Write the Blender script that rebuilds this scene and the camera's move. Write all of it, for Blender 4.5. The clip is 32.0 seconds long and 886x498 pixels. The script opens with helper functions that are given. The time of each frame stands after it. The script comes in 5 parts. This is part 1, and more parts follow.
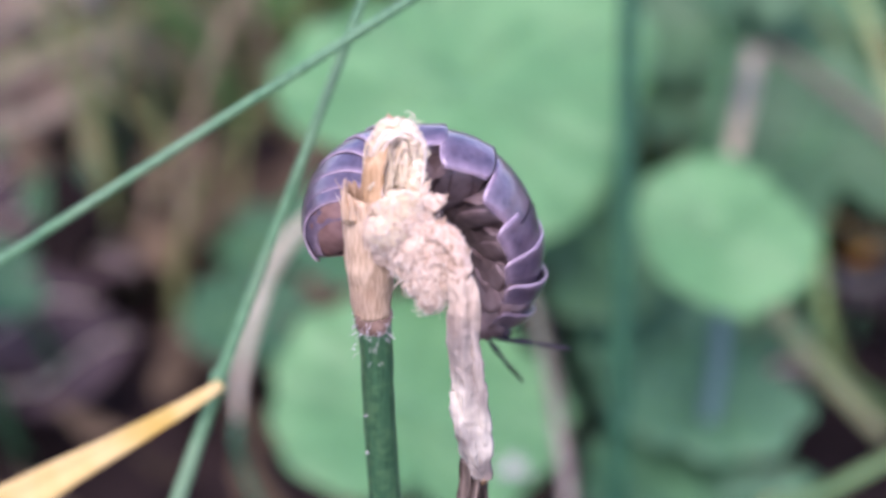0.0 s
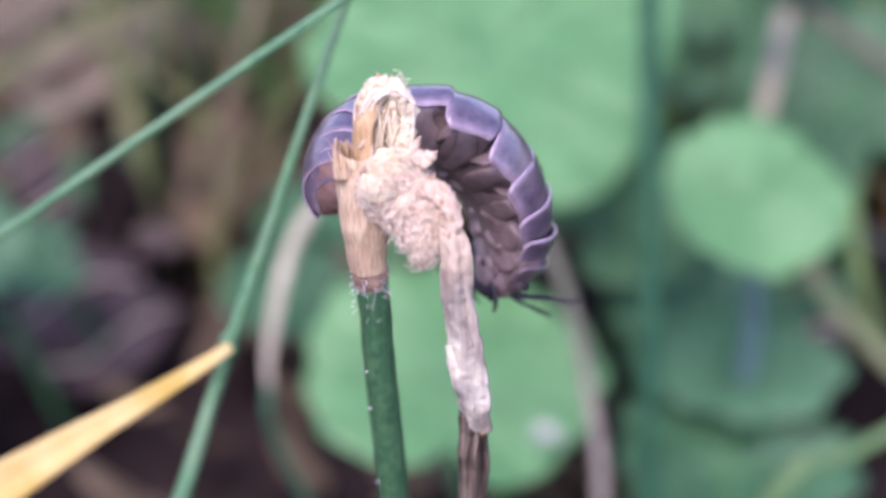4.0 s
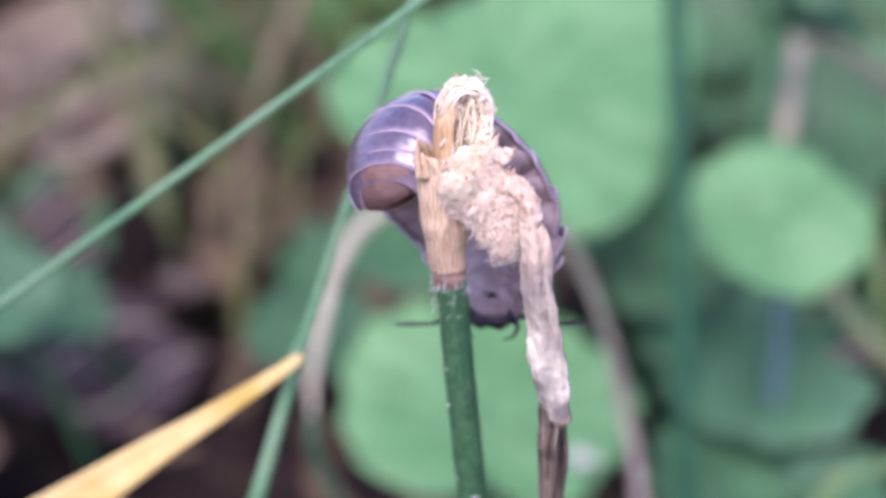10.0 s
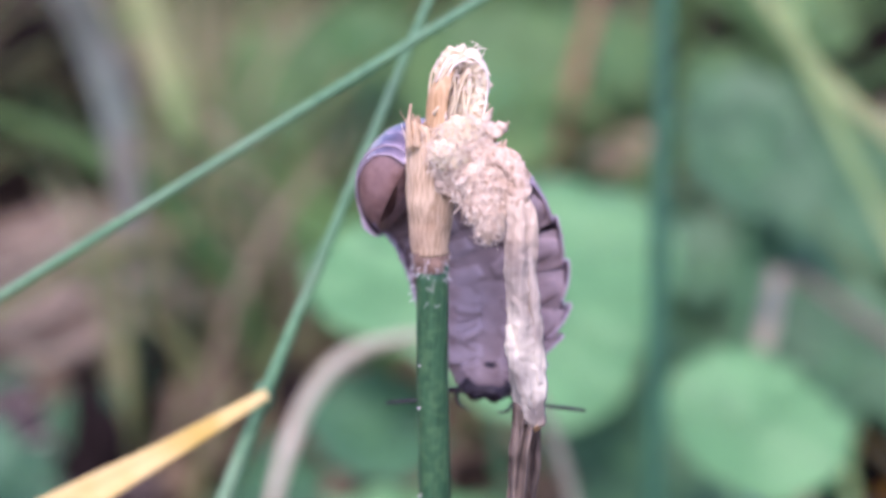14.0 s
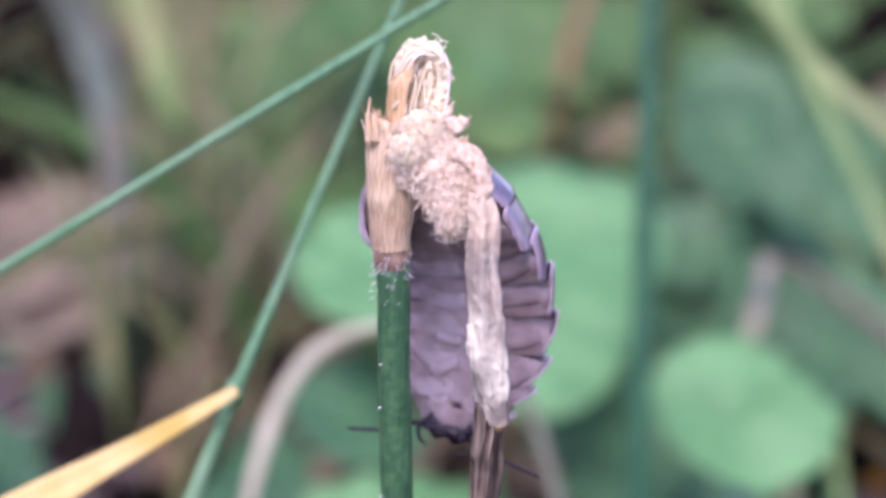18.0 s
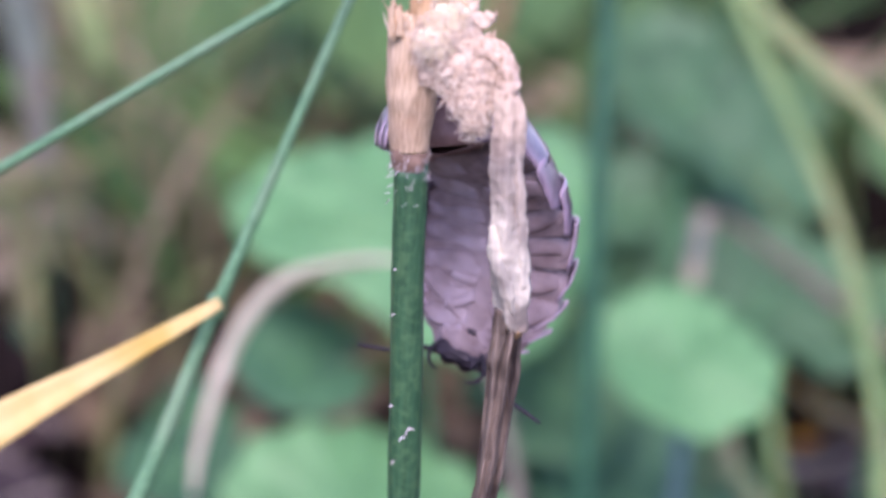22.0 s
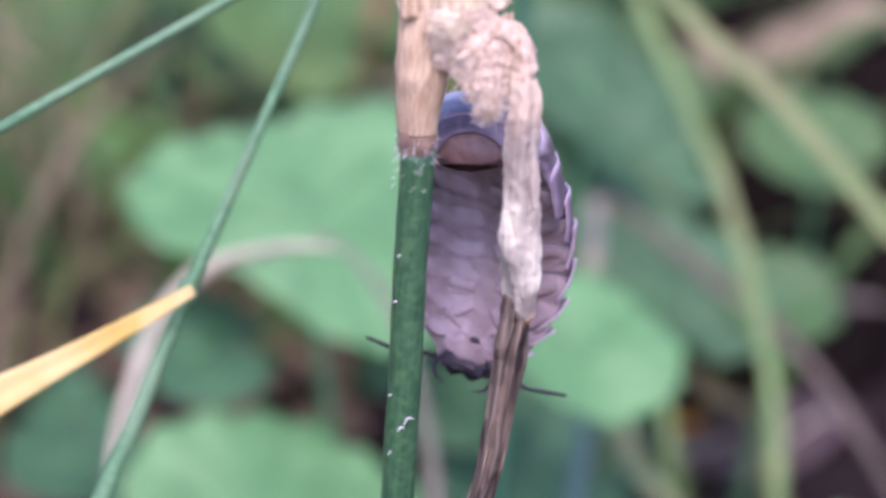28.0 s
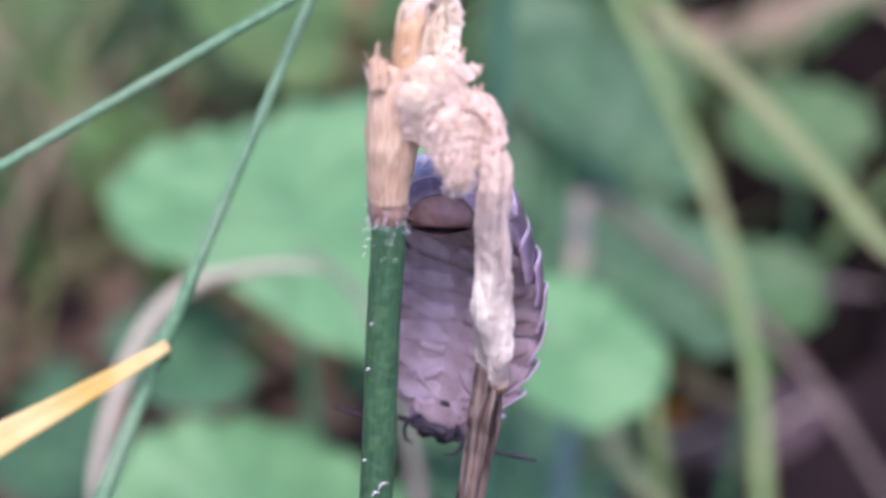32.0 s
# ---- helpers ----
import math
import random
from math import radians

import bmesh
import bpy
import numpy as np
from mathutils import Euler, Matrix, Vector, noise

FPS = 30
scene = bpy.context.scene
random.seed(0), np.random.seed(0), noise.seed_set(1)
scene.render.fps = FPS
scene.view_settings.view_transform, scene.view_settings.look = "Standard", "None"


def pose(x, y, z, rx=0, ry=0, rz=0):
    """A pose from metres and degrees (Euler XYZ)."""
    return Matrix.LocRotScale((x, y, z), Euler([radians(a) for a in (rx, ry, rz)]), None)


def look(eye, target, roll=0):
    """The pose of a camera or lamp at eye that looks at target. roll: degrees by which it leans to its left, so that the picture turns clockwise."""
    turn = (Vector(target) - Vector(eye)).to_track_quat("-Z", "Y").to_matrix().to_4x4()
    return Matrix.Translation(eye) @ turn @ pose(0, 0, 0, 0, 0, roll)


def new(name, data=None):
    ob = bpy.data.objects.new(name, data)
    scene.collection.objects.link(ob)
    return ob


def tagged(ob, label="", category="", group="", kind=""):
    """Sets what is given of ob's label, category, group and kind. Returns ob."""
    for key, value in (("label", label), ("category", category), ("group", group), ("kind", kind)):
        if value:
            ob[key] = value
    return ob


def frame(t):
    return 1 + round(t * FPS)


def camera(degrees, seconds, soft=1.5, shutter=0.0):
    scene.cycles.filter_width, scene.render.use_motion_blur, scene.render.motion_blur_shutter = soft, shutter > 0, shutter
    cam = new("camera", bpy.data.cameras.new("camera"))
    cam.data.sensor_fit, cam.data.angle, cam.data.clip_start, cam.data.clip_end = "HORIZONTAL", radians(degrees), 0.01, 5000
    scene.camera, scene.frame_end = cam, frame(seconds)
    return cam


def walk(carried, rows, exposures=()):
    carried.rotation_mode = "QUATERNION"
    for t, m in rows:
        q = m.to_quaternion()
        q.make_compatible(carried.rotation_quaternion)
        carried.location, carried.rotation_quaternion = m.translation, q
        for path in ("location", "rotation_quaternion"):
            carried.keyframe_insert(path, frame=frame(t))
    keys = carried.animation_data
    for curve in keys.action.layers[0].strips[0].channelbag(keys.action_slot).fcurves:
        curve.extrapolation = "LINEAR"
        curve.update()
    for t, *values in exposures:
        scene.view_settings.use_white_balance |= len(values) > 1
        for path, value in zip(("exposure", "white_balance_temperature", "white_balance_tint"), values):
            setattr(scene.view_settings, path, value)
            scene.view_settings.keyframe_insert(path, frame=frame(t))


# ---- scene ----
cam = camera(32.0, 32.0, soft=3.2)
cam.data.dof.use_dof = True
cam.data.dof.focus_distance = 0.0685
cam.data.dof.aperture_fstop = 28.0
PATH = [
    (0, (-0.00274, -0.05809, 0.13808), (0.00412, 0.00194, 0.10274), 1.93),
    (0.5, (-0.00297, -0.05771, 0.13843), (0.00378, 0.00211, 0.10270), 1.92),
    (1, (-0.00236, -0.05764, 0.13905), (0.00404, 0.00217, 0.10326), 1.86),
    (1.5, (0.00027, -0.05745, 0.13955), (0.00607, 0.00212, 0.10326), 1.45),
    (2, (0.00097, -0.05743, 0.13936), (0.00582, 0.00198, 0.10265), 1.20),
    (2.5, (0.00041, -0.05728, 0.13915), (0.00462, 0.00203, 0.10221), 0.65),
    (4.5, (-0.00015, -0.06004, 0.13773), (0.00445, -0.00008, 0.10191), -0.73),
    (5, (-0.00004, -0.06002, 0.13818), (0.00479, 0.00029, 0.10297), -0.79),
    (5.5, (-0.00029, -0.06015, 0.13860), (0.00472, 0.00035, 0.10374), -1.18),
    (6, (0.00016, -0.06042, 0.13888), (0.00521, 0.00016, 0.10418), -1.29),
    (6.5, (0.00005, -0.06089, 0.13823), (0.00517, -0.00024, 0.10366), -1.21),
    (7, (-0.00097, -0.06098, 0.13851), (0.00433, -0.00028, 0.10405), -1.21),
    (7.5, (-0.00124, -0.06114, 0.13868), (0.00382, -0.00031, 0.10442), -1.59),
    (8, (-0.00132, -0.06109, 0.13885), (0.00350, -0.00018, 0.10468), -1.58),
    (8.5, (-0.00147, -0.06094, 0.13884), (0.00329, -0.00014, 0.10447), -1.32),
    (9, (-0.00116, -0.06116, 0.13825), (0.00337, -0.00053, 0.10356), -1.44),
    (9.5, (-0.00202, -0.06122, 0.13820), (0.00249, -0.00069, 0.10332), -1.87),
    (10, (-0.00429, -0.06247, 0.13682), (0.00038, -0.00160, 0.10258), -1.94),
    (10.5, (-0.00483, -0.06316, 0.13568), (-0.00018, -0.00168, 0.10252), -1.39),
    (11, (-0.00556, -0.06473, 0.13198), (0.00009, -0.00146, 0.10257), 0.47),
    (11.5, (-0.00538, -0.06577, 0.12848), (0.00052, -0.00146, 0.10149), 1.43),
    (12, (-0.00533, -0.06690, 0.12577), (0.00058, -0.00125, 0.10222), 2.16),
    (12.5, (-0.00591, -0.06673, 0.12448), (0.00042, -0.00057, 0.10250), 2.44),
    (13, (-0.00577, -0.06701, 0.12391), (0.00052, -0.00069, 0.10242), 2.72),
    (13.5, (-0.00536, -0.06705, 0.12241), (0.00100, -0.00070, 0.10104), 2.94),
    (15.5, (-0.00462, -0.06583, 0.12232), (0.00172, 0.00056, 0.10106), 2.94),
    (16, (-0.00364, -0.06580, 0.12195), (0.00259, 0.00048, 0.10032), 2.70),
    (16.5, (-0.00409, -0.06603, 0.12200), (0.00219, 0.00015, 0.10009), 2.59),
    (17, (-0.00405, -0.06545, 0.12275), (0.00228, 0.00061, 0.10048), 2.85),
    (17.5, (-0.00361, -0.06497, 0.12255), (0.00270, 0.00114, 0.10041), 3.18),
    (18, (-0.00340, -0.06527, 0.12277), (0.00301, 0.00079, 0.10050), 3.24),
    (18.5, (-0.00287, -0.06500, 0.12234), (0.00361, 0.00100, 0.09994), 3.30),
    (19, (-0.00306, -0.06522, 0.12195), (0.00351, 0.00076, 0.09949), 3.35),
    (19.5, (-0.00308, -0.06528, 0.12225), (0.00344, 0.00044, 0.09905), 3.54),
    (20, (-0.00341, -0.06510, 0.12207), (0.00330, 0.00055, 0.09873), 3.67),
    (20.5, (-0.00333, -0.06538, 0.12228), (0.00348, 0.00011, 0.09853), 3.83),
    (21, (-0.00429, -0.06477, 0.12052), (0.00337, 0.00045, 0.09626), 4.36),
    (21.5, (-0.00649, -0.06423, 0.11959), (0.00302, 0.00084, 0.09561), 5.06),
    (22, (-0.00838, -0.06424, 0.11891), (0.00259, 0.00093, 0.09585), 5.20),
    (22.5, (-0.00952, -0.06390, 0.11873), (0.00262, 0.00129, 0.09632), 5.40),
    (23, (-0.01029, -0.06375, 0.11776), (0.00284, 0.00147, 0.09600), 5.80),
    (23.5, (-0.01031, -0.06359, 0.11774), (0.00369, 0.00148, 0.09606), 5.94),
    (24, (-0.01085, -0.06345, 0.11757), (0.00341, 0.00157, 0.09590), 6.04),
    (24.5, (-0.01107, -0.06334, 0.11777), (0.00320, 0.00169, 0.09615), 5.98),
    (25, (-0.01091, -0.06312, 0.11835), (0.00339, 0.00179, 0.09639), 6.21),
    (25.5, (-0.01052, -0.06318, 0.11850), (0.00386, 0.00166, 0.09639), 6.16),
    (27.5, (-0.01501, -0.06225, 0.11867), (0.00212, 0.00152, 0.09545), 7.01),
    (28, (-0.01513, -0.06176, 0.11771), (0.00279, 0.00192, 0.09481), 7.24),
    (28.5, (-0.01471, -0.06181, 0.11763), (0.00350, 0.00177, 0.09471), 7.18),
    (29, (-0.01538, -0.06197, 0.11793), (0.00283, 0.00159, 0.09495), 7.17),
    (29.5, (-0.01517, -0.06181, 0.11836), (0.00308, 0.00171, 0.09529), 7.11),
    (30, (-0.01503, -0.06142, 0.11864), (0.00317, 0.00211, 0.09555), 7.13),
    (30.5, (-0.01508, -0.06149, 0.11888), (0.00304, 0.00211, 0.09591), 7.13),
    (31, (-0.01629, -0.06144, 0.11871), (0.00194, 0.00214, 0.09578), 7.23),
    (31.5, (-0.01488, -0.06038, 0.12046), (0.00342, 0.00301, 0.09708), 7.00),
    (32, (-0.01428, -0.06006, 0.12180), (0.00407, 0.00297, 0.09750), 6.90),
]
walk(cam, [(t, look(eye, target, roll)) for t, eye, target, roll in PATH],
     exposures=[(0.0, 1.27, 6150.0, 46.5), (7.0, 1.3, 6080.0, 45.5), (13.0, 1.32, 6080.0, 48.0), (32.0, 1.32, 6080.0, 49.5)])

# ---- world and sun: a bright overcast day, very soft shadows ----
world = bpy.data.worlds.new("sky")
scene.world = world
world.use_nodes = True
wn = world.node_tree
sky = wn.nodes.new("ShaderNodeTexSky")
sky.sky_type, sky.sun_disc = "NISHITA", False
sky.sun_elevation, sky.sun_rotation = radians(52), radians(200)
wn.nodes["Background"].inputs["Strength"].default_value = 0.14
wn.links.new(sky.outputs[0], wn.nodes["Background"].inputs["Color"])
sun = new("sun", bpy.data.lights.new("sun", "SUN"))
sun.data.energy, sun.data.angle, sun.data.color = 1.5, radians(32), (1.0, 0.95, 0.88)
sun.matrix_world = look((-0.35, -0.95, 1.6), (0, 0, 0))

MM = 0.001


# ---- materials ----
def rgb(c):
    return (c[0], c[1], c[2], 1.0)


def material(name, dark, light, scale=600.0, rough=0.6, bump=0.2, detail=4.0, stretch=(1, 1, 1), mottle=None,
             mottle_scale=120.0, mottle_amount=0.5, glow_through=0.0, coat=0.0, sheen=0.0, per_piece=0.0, spec=0.4,
             turn=(0, 0, 0), along=None, margin=None):
    """A surface with fine grain and larger mottling, measured in object space."""
    m = bpy.data.materials.new(name)
    m.use_nodes = True
    nt = m.node_tree
    b = nt.nodes["Principled BSDF"]
    tc = nt.nodes.new("ShaderNodeTexCoord")
    mp = nt.nodes.new("ShaderNodeMapping")
    mp.inputs["Scale"].default_value = stretch
    mp.inputs["Rotation"].default_value = turn
    nt.links.new(tc.outputs["Object"], mp.inputs["Vector"])
    grain = nt.nodes.new("ShaderNodeTexNoise")
    grain.inputs["Scale"].default_value, grain.inputs["Detail"].default_value = scale, detail
    nt.links.new(mp.outputs[0], grain.inputs["Vector"])
    ramp = nt.nodes.new("ShaderNodeValToRGB")
    ramp.color_ramp.elements[0].position, ramp.color_ramp.elements[1].position = 0.3, 0.7
    ramp.color_ramp.elements[0].color, ramp.color_ramp.elements[1].color = rgb(dark), rgb(light)
    nt.links.new(grain.outputs["Fac"], ramp.inputs["Fac"])
    colour = ramp.outputs["Color"]
    if along:
        # natural change of colour up the length of the piece: (low z, high z, share, colours from low to high)
        sep = nt.nodes.new("ShaderNodeSeparateXYZ")
        nt.links.new(tc.outputs["Object"], sep.inputs[0])
        wob = nt.nodes.new("ShaderNodeTexNoise")
        wob.inputs["Scale"].default_value = 700
        nt.links.new(tc.outputs["Object"], wob.inputs["Vector"])
        amp = nt.nodes.new("ShaderNodeMath")
        amp.operation = "MULTIPLY_ADD"
        amp.inputs[1].default_value = 0.0045
        nt.links.new(wob.outputs["Fac"], amp.inputs[0])
        nt.links.new(sep.outputs["Z"], amp.inputs[2])
        span = nt.nodes.new("ShaderNodeMapRange")
        span.inputs["From Min"].default_value, span.inputs["From Max"].default_value = along[0] + 0.00225, along[1] + 0.00225
        nt.links.new(amp.outputs[0], span.inputs["Value"])
        band = nt.nodes.new("ShaderNodeValToRGB")
        cols = along[3]
        for k, c in enumerate(cols):
            el = band.color_ramp.elements[0] if k == 0 else band.color_ramp.elements[-1] if k == len(cols) - 1 else band.color_ramp.elements.new(k / (len(cols) - 1))
            el.color = rgb(c)
        nt.links.new(span.outputs[0], band.inputs["Fac"])
        mixb = nt.nodes.new("ShaderNodeMix")
        mixb.data_type = "RGBA"
        mixb.inputs["Factor"].default_value = along[2]
        nt.links.new(colour, mixb.inputs[6])
        nt.links.new(band.outputs["Color"], mixb.inputs[7])
        colour = mixb.outputs[2]
    if mottle:
        big = nt.nodes.new("ShaderNodeTexNoise")
        big.inputs["Scale"].default_value, big.inputs["Detail"].default_value = mottle_scale, 3.0
        nt.links.new(tc.outputs["Object"], big.inputs["Vector"])
        step = nt.nodes.new("ShaderNodeMapRange")
        step.inputs["From Min"].default_value, step.inputs["From Max"].default_value = 0.45, 0.68
        step.inputs["To Max"].default_value = mottle_amount
        nt.links.new(big.outputs["Fac"], step.inputs["Value"])
        mix = nt.nodes.new("ShaderNodeMix")
        mix.data_type = "RGBA"
        nt.links.new(step.outputs[0], mix.inputs["Factor"])
        nt.links.new(colour, mix.inputs[6])
        mix.inputs[7].default_value = rgb(mottle)
        colour = mix.outputs[2]
    if margin:
        # pale border of a shell plate
        edge = nt.nodes.new("ShaderNodeAttribute")
        edge.attribute_name = "margin"
        fray = nt.nodes.new("ShaderNodeTexNoise")
        fray.inputs["Scale"].default_value = 1500
        nt.links.new(tc.outputs["Object"], fray.inputs["Vector"])
        amount = nt.nodes.new("ShaderNodeMath")
        amount.operation = "MULTIPLY"
        nt.links.new(edge.outputs["Fac"], amount.inputs[0])
        nt.links.new(fray.outputs["Fac"], amount.inputs[1])
        double = nt.nodes.new("ShaderNodeMath")
        double.operation, double.use_clamp = "MULTIPLY", True
        double.inputs[1].default_value = 1.5
        nt.links.new(amount.outputs[0], double.inputs[0])
        mixm = nt.nodes.new("ShaderNodeMix")
        mixm.data_type = "RGBA"
        nt.links.new(double.outputs[0], mixm.inputs["Factor"])
        nt.links.new(colour, mixm.inputs[6])
        mixm.inputs[7].default_value = rgb(margin)
        colour = mixm.outputs[2]
    if per_piece:
        info = nt.nodes.new("ShaderNodeObjectInfo")
        geo = nt.nodes.new("ShaderNodeNewGeometry")
        add = nt.nodes.new("ShaderNodeMath")
        add.operation = "ADD"
        nt.links.new(info.outputs["Random"], add.inputs[0])
        nt.links.new(geo.outputs["Random Per Island"], add.inputs[1])
        span = nt.nodes.new("ShaderNodeMapRange")
        span.inputs["From Max"].default_value = 2.0
        span.inputs["To Min"].default_value, span.inputs["To Max"].default_value = 1 - per_piece, 1 + per_piece
        nt.links.new(add.outputs[0], span.inputs["Value"])
        hsv = nt.nodes.new("ShaderNodeHueSaturation")
        nt.links.new(span.outputs[0], hsv.inputs["Value"])
        nt.links.new(colour, hsv.inputs["Color"])
        colour = hsv.outputs[0]
    nt.links.new(colour, b.inputs["Base Color"])
    b.inputs["Roughness"].default_value = rough
    b.inputs["Specular IOR Level"].default_value = spec
    b.inputs["Coat Weight"].default_value = coat
    b.inputs["Coat Roughness"].default_value = 0.25
    b.inputs["Sheen Weight"].default_value = sheen
    if bump:
        bp = nt.nodes.new("ShaderNodeBump")
        bp.inputs["Strength"].default_value, bp.inputs["Distance"].default_value = bump, 0.25 / scale
        nt.links.new(grain.outputs["Fac"], bp.inputs["Height"])
        nt.links.new(bp.outputs[0], b.inputs["Normal"])
    if glow_through:
        tr = nt.nodes.new("ShaderNodeBsdfTranslucent")
        nt.links.new(colour, tr.inputs["Color"])
        mx = nt.nodes.new("ShaderNodeMixShader")
        mx.inputs[0].default_value = glow_through
        nt.links.new(b.outputs[0], mx.inputs[1])
        nt.links.new(tr.outputs[0], mx.inputs[2])
        nt.links.new(mx.outputs[0], nt.nodes["Material Output"].inputs["Surface"])
    return m


M_STEM = material("green_stem", (0.018, 0.075, 0.032), (0.042, 0.135, 0.058), 900, 0.45, 0.3, stretch=(6, 6, 0.6),
                  mottle=(0.09, 0.2, 0.08), mottle_scale=2400, mottle_amount=0.5, coat=0.12)
M_STRAW = material("dry_husk", (0.46, 0.31, 0.17), (0.84, 0.66, 0.42), 1700, 0.8, 0.6, stretch=(5, 5, 0.6),
                   mottle=(0.3, 0.19, 0.12), mottle_scale=420, mottle_amount=0.5, glow_through=0.12)
M_AMBER = material("amber_husk", (0.52, 0.31, 0.13), (0.76, 0.54, 0.29), 1500, 0.6, 0.4, stretch=(5, 5, 0.7), glow_through=0.2)
M_PITH = material("tan_pith", (0.5, 0.37, 0.245), (0.86, 0.7, 0.51), 2600, 0.95, 0.7, detail=8,
                  mottle=(0.86, 0.72, 0.52), mottle_scale=1100, mottle_amount=0.7, glow_through=0.2)
M_CREAM = material("cream_pith", (0.72, 0.57, 0.33), (0.93, 0.82, 0.56), 2600, 0.95, 0.7, detail=8,
                   mottle=(0.92, 0.85, 0.6), mottle_scale=900, mottle_amount=0.7, glow_through=0.2)
M_FLAP = material("dry_sheath", (0.27, 0.225, 0.155), (0.92, 0.83, 0.6), 560, 0.65, 0.5, stretch=(4.5, 4.5, 0.5), turn=(0, 0.5, 0),
                  mottle=(0.17, 0.14, 0.12), mottle_scale=420, mottle_amount=0.78, glow_through=0.12,
                  along=(0.0993, 0.1115, 0.55, [(0.5, 0.3, 0.2), (0.84, 0.79, 0.6), (0.92, 0.89, 0.69), (0.86, 0.81, 0.61), (0.36, 0.3, 0.25), (0.3, 0.25, 0.21), (0.6, 0.44, 0.3), (0.74, 0.55, 0.37), (0.7, 0.5, 0.3)]))
M_SHEATH = material("tan_sheath", (0.42, 0.29, 0.18), (0.78, 0.61, 0.43), 2200, 0.85, 0.8, stretch=(2, 2, 0.8),
                    mottle=(0.74, 0.62, 0.47), mottle_scale=700, mottle_amount=0.6, glow_through=0.12)
M_DARKSTRAW = material("shrivelled_sheath", (0.018, 0.012, 0.01), (0.32, 0.25, 0.18), 420, 0.55, 0.7, stretch=(7, 7, 0.3), turn=(0, 0.15, 0),
                       mottle=(0.035, 0.025, 0.02), mottle_scale=240, mottle_amount=0.75)
M_NODE = material("brown_node", (0.14, 0.085, 0.055), (0.34, 0.23, 0.16), 1200, 0.8, 0.6, mottle=(0.5, 0.42, 0.32),
                  mottle_scale=700, mottle_amount=0.7)
M_FUZZ = material("white_fuzz", (0.6, 0.56, 0.52), (0.85, 0.82, 0.78), 2000, 0.9, 0.0)
M_FIBRE = material("cream_fibre", (0.72, 0.6, 0.44), (0.9, 0.81, 0.64), 2000, 0.9, 0.0)
M_SHELL = material("slate_shell", (0.045, 0.036, 0.055), (0.108, 0.088, 0.122), 2600, 0.28, 0.35, detail=5,
                   mottle=(0.17, 0.12, 0.145), mottle_scale=600, mottle_amount=0.6, coat=0.85, spec=0.6, margin=(0.38, 0.29, 0.34))
M_RIM = material("pale_rim", (0.36, 0.28, 0.32), (0.66, 0.55, 0.6), 900, 0.4, 0.1, coat=0.2)
M_BELLY = material("mauve_belly", (0.122, 0.084, 0.076), (0.2, 0.145, 0.13), 1500, 0.6, 0.4, mottle=(0.29, 0.235, 0.235),
                   mottle_scale=420, mottle_amount=0.75, coat=0.05, spec=0.3)
M_HIND = material("brown_hind_belly", (0.15, 0.08, 0.062), (0.26, 0.155, 0.122), 2000, 0.5, 0.4, mottle=(0.27, 0.175, 0.16), mottle_scale=500, mottle_amount=0.5, coat=0.1)
M_LEG = material("pale_leg", (0.126, 0.087, 0.08), (0.214, 0.156, 0.142), 1300, 0.55, 0.35, mottle=(0.37, 0.305, 0.31), mottle_scale=380, mottle_amount=0.8, coat=0.06, spec=0.3)
M_TAIL = material("tail_shell", (0.065, 0.05, 0.07), (0.14, 0.11, 0.145), 2600, 0.35, 0.3, mottle=(0.2, 0.15, 0.18), mottle_scale=700, mottle_amount=0.6, coat=0.3, margin=(0.36, 0.28, 0.32))
M_DARK = material("black_mouthpart", (0.006, 0.005, 0.008), (0.03, 0.022, 0.03), 1500, 0.55, 0.4)
M_LEAF = material("light_leaf", (0.076, 0.235, 0.083), (0.142, 0.38, 0.138), 160, 0.55, 0.15, mottle=(0.225, 0.46, 0.185),
                  mottle_scale=70, mottle_amount=0.5, glow_through=0.3, per_piece=0.12)
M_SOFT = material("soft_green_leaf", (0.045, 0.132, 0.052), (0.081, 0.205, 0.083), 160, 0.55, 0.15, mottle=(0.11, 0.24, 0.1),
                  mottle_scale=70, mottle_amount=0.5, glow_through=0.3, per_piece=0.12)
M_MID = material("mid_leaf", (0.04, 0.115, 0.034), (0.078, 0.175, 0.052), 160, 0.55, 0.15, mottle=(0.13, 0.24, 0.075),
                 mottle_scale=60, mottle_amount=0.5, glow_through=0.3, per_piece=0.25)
M_FRESH = material("fresh_blade", (0.15, 0.26, 0.075), (0.28, 0.4, 0.135), 200, 0.6, 0.2, mottle=(0.34, 0.3, 0.14),
                   mottle_scale=45, mottle_amount=0.65, glow_through=0.25, per_piece=0.15)
M_BRIGHT = material("bright_leaf", (0.05, 0.17, 0.03), (0.1, 0.27, 0.05), 160, 0.55, 0.15, mottle=(0.16, 0.32, 0.08),
                    mottle_scale=60, mottle_amount=0.5, glow_through=0.35, per_piece=0.15)
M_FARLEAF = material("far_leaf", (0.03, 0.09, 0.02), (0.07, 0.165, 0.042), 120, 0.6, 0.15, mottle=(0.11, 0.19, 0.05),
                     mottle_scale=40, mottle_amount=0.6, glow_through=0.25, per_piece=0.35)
M_VEIN = material("leaf_vein", (0.1, 0.3, 0.12), (0.15, 0.38, 0.16), 300, 0.6, 0.1, glow_through=0.2)
# darker leaf greens; under the pale leaves the shade is put into this colour
M_SHADETEAL = material("shaded_teal_leaf", (0.036, 0.125, 0.055), (0.072, 0.205, 0.085), 160, 0.55, 0.15, mottle=(0.095, 0.24, 0.11), mottle_scale=60, mottle_amount=0.6, glow_through=0.15)
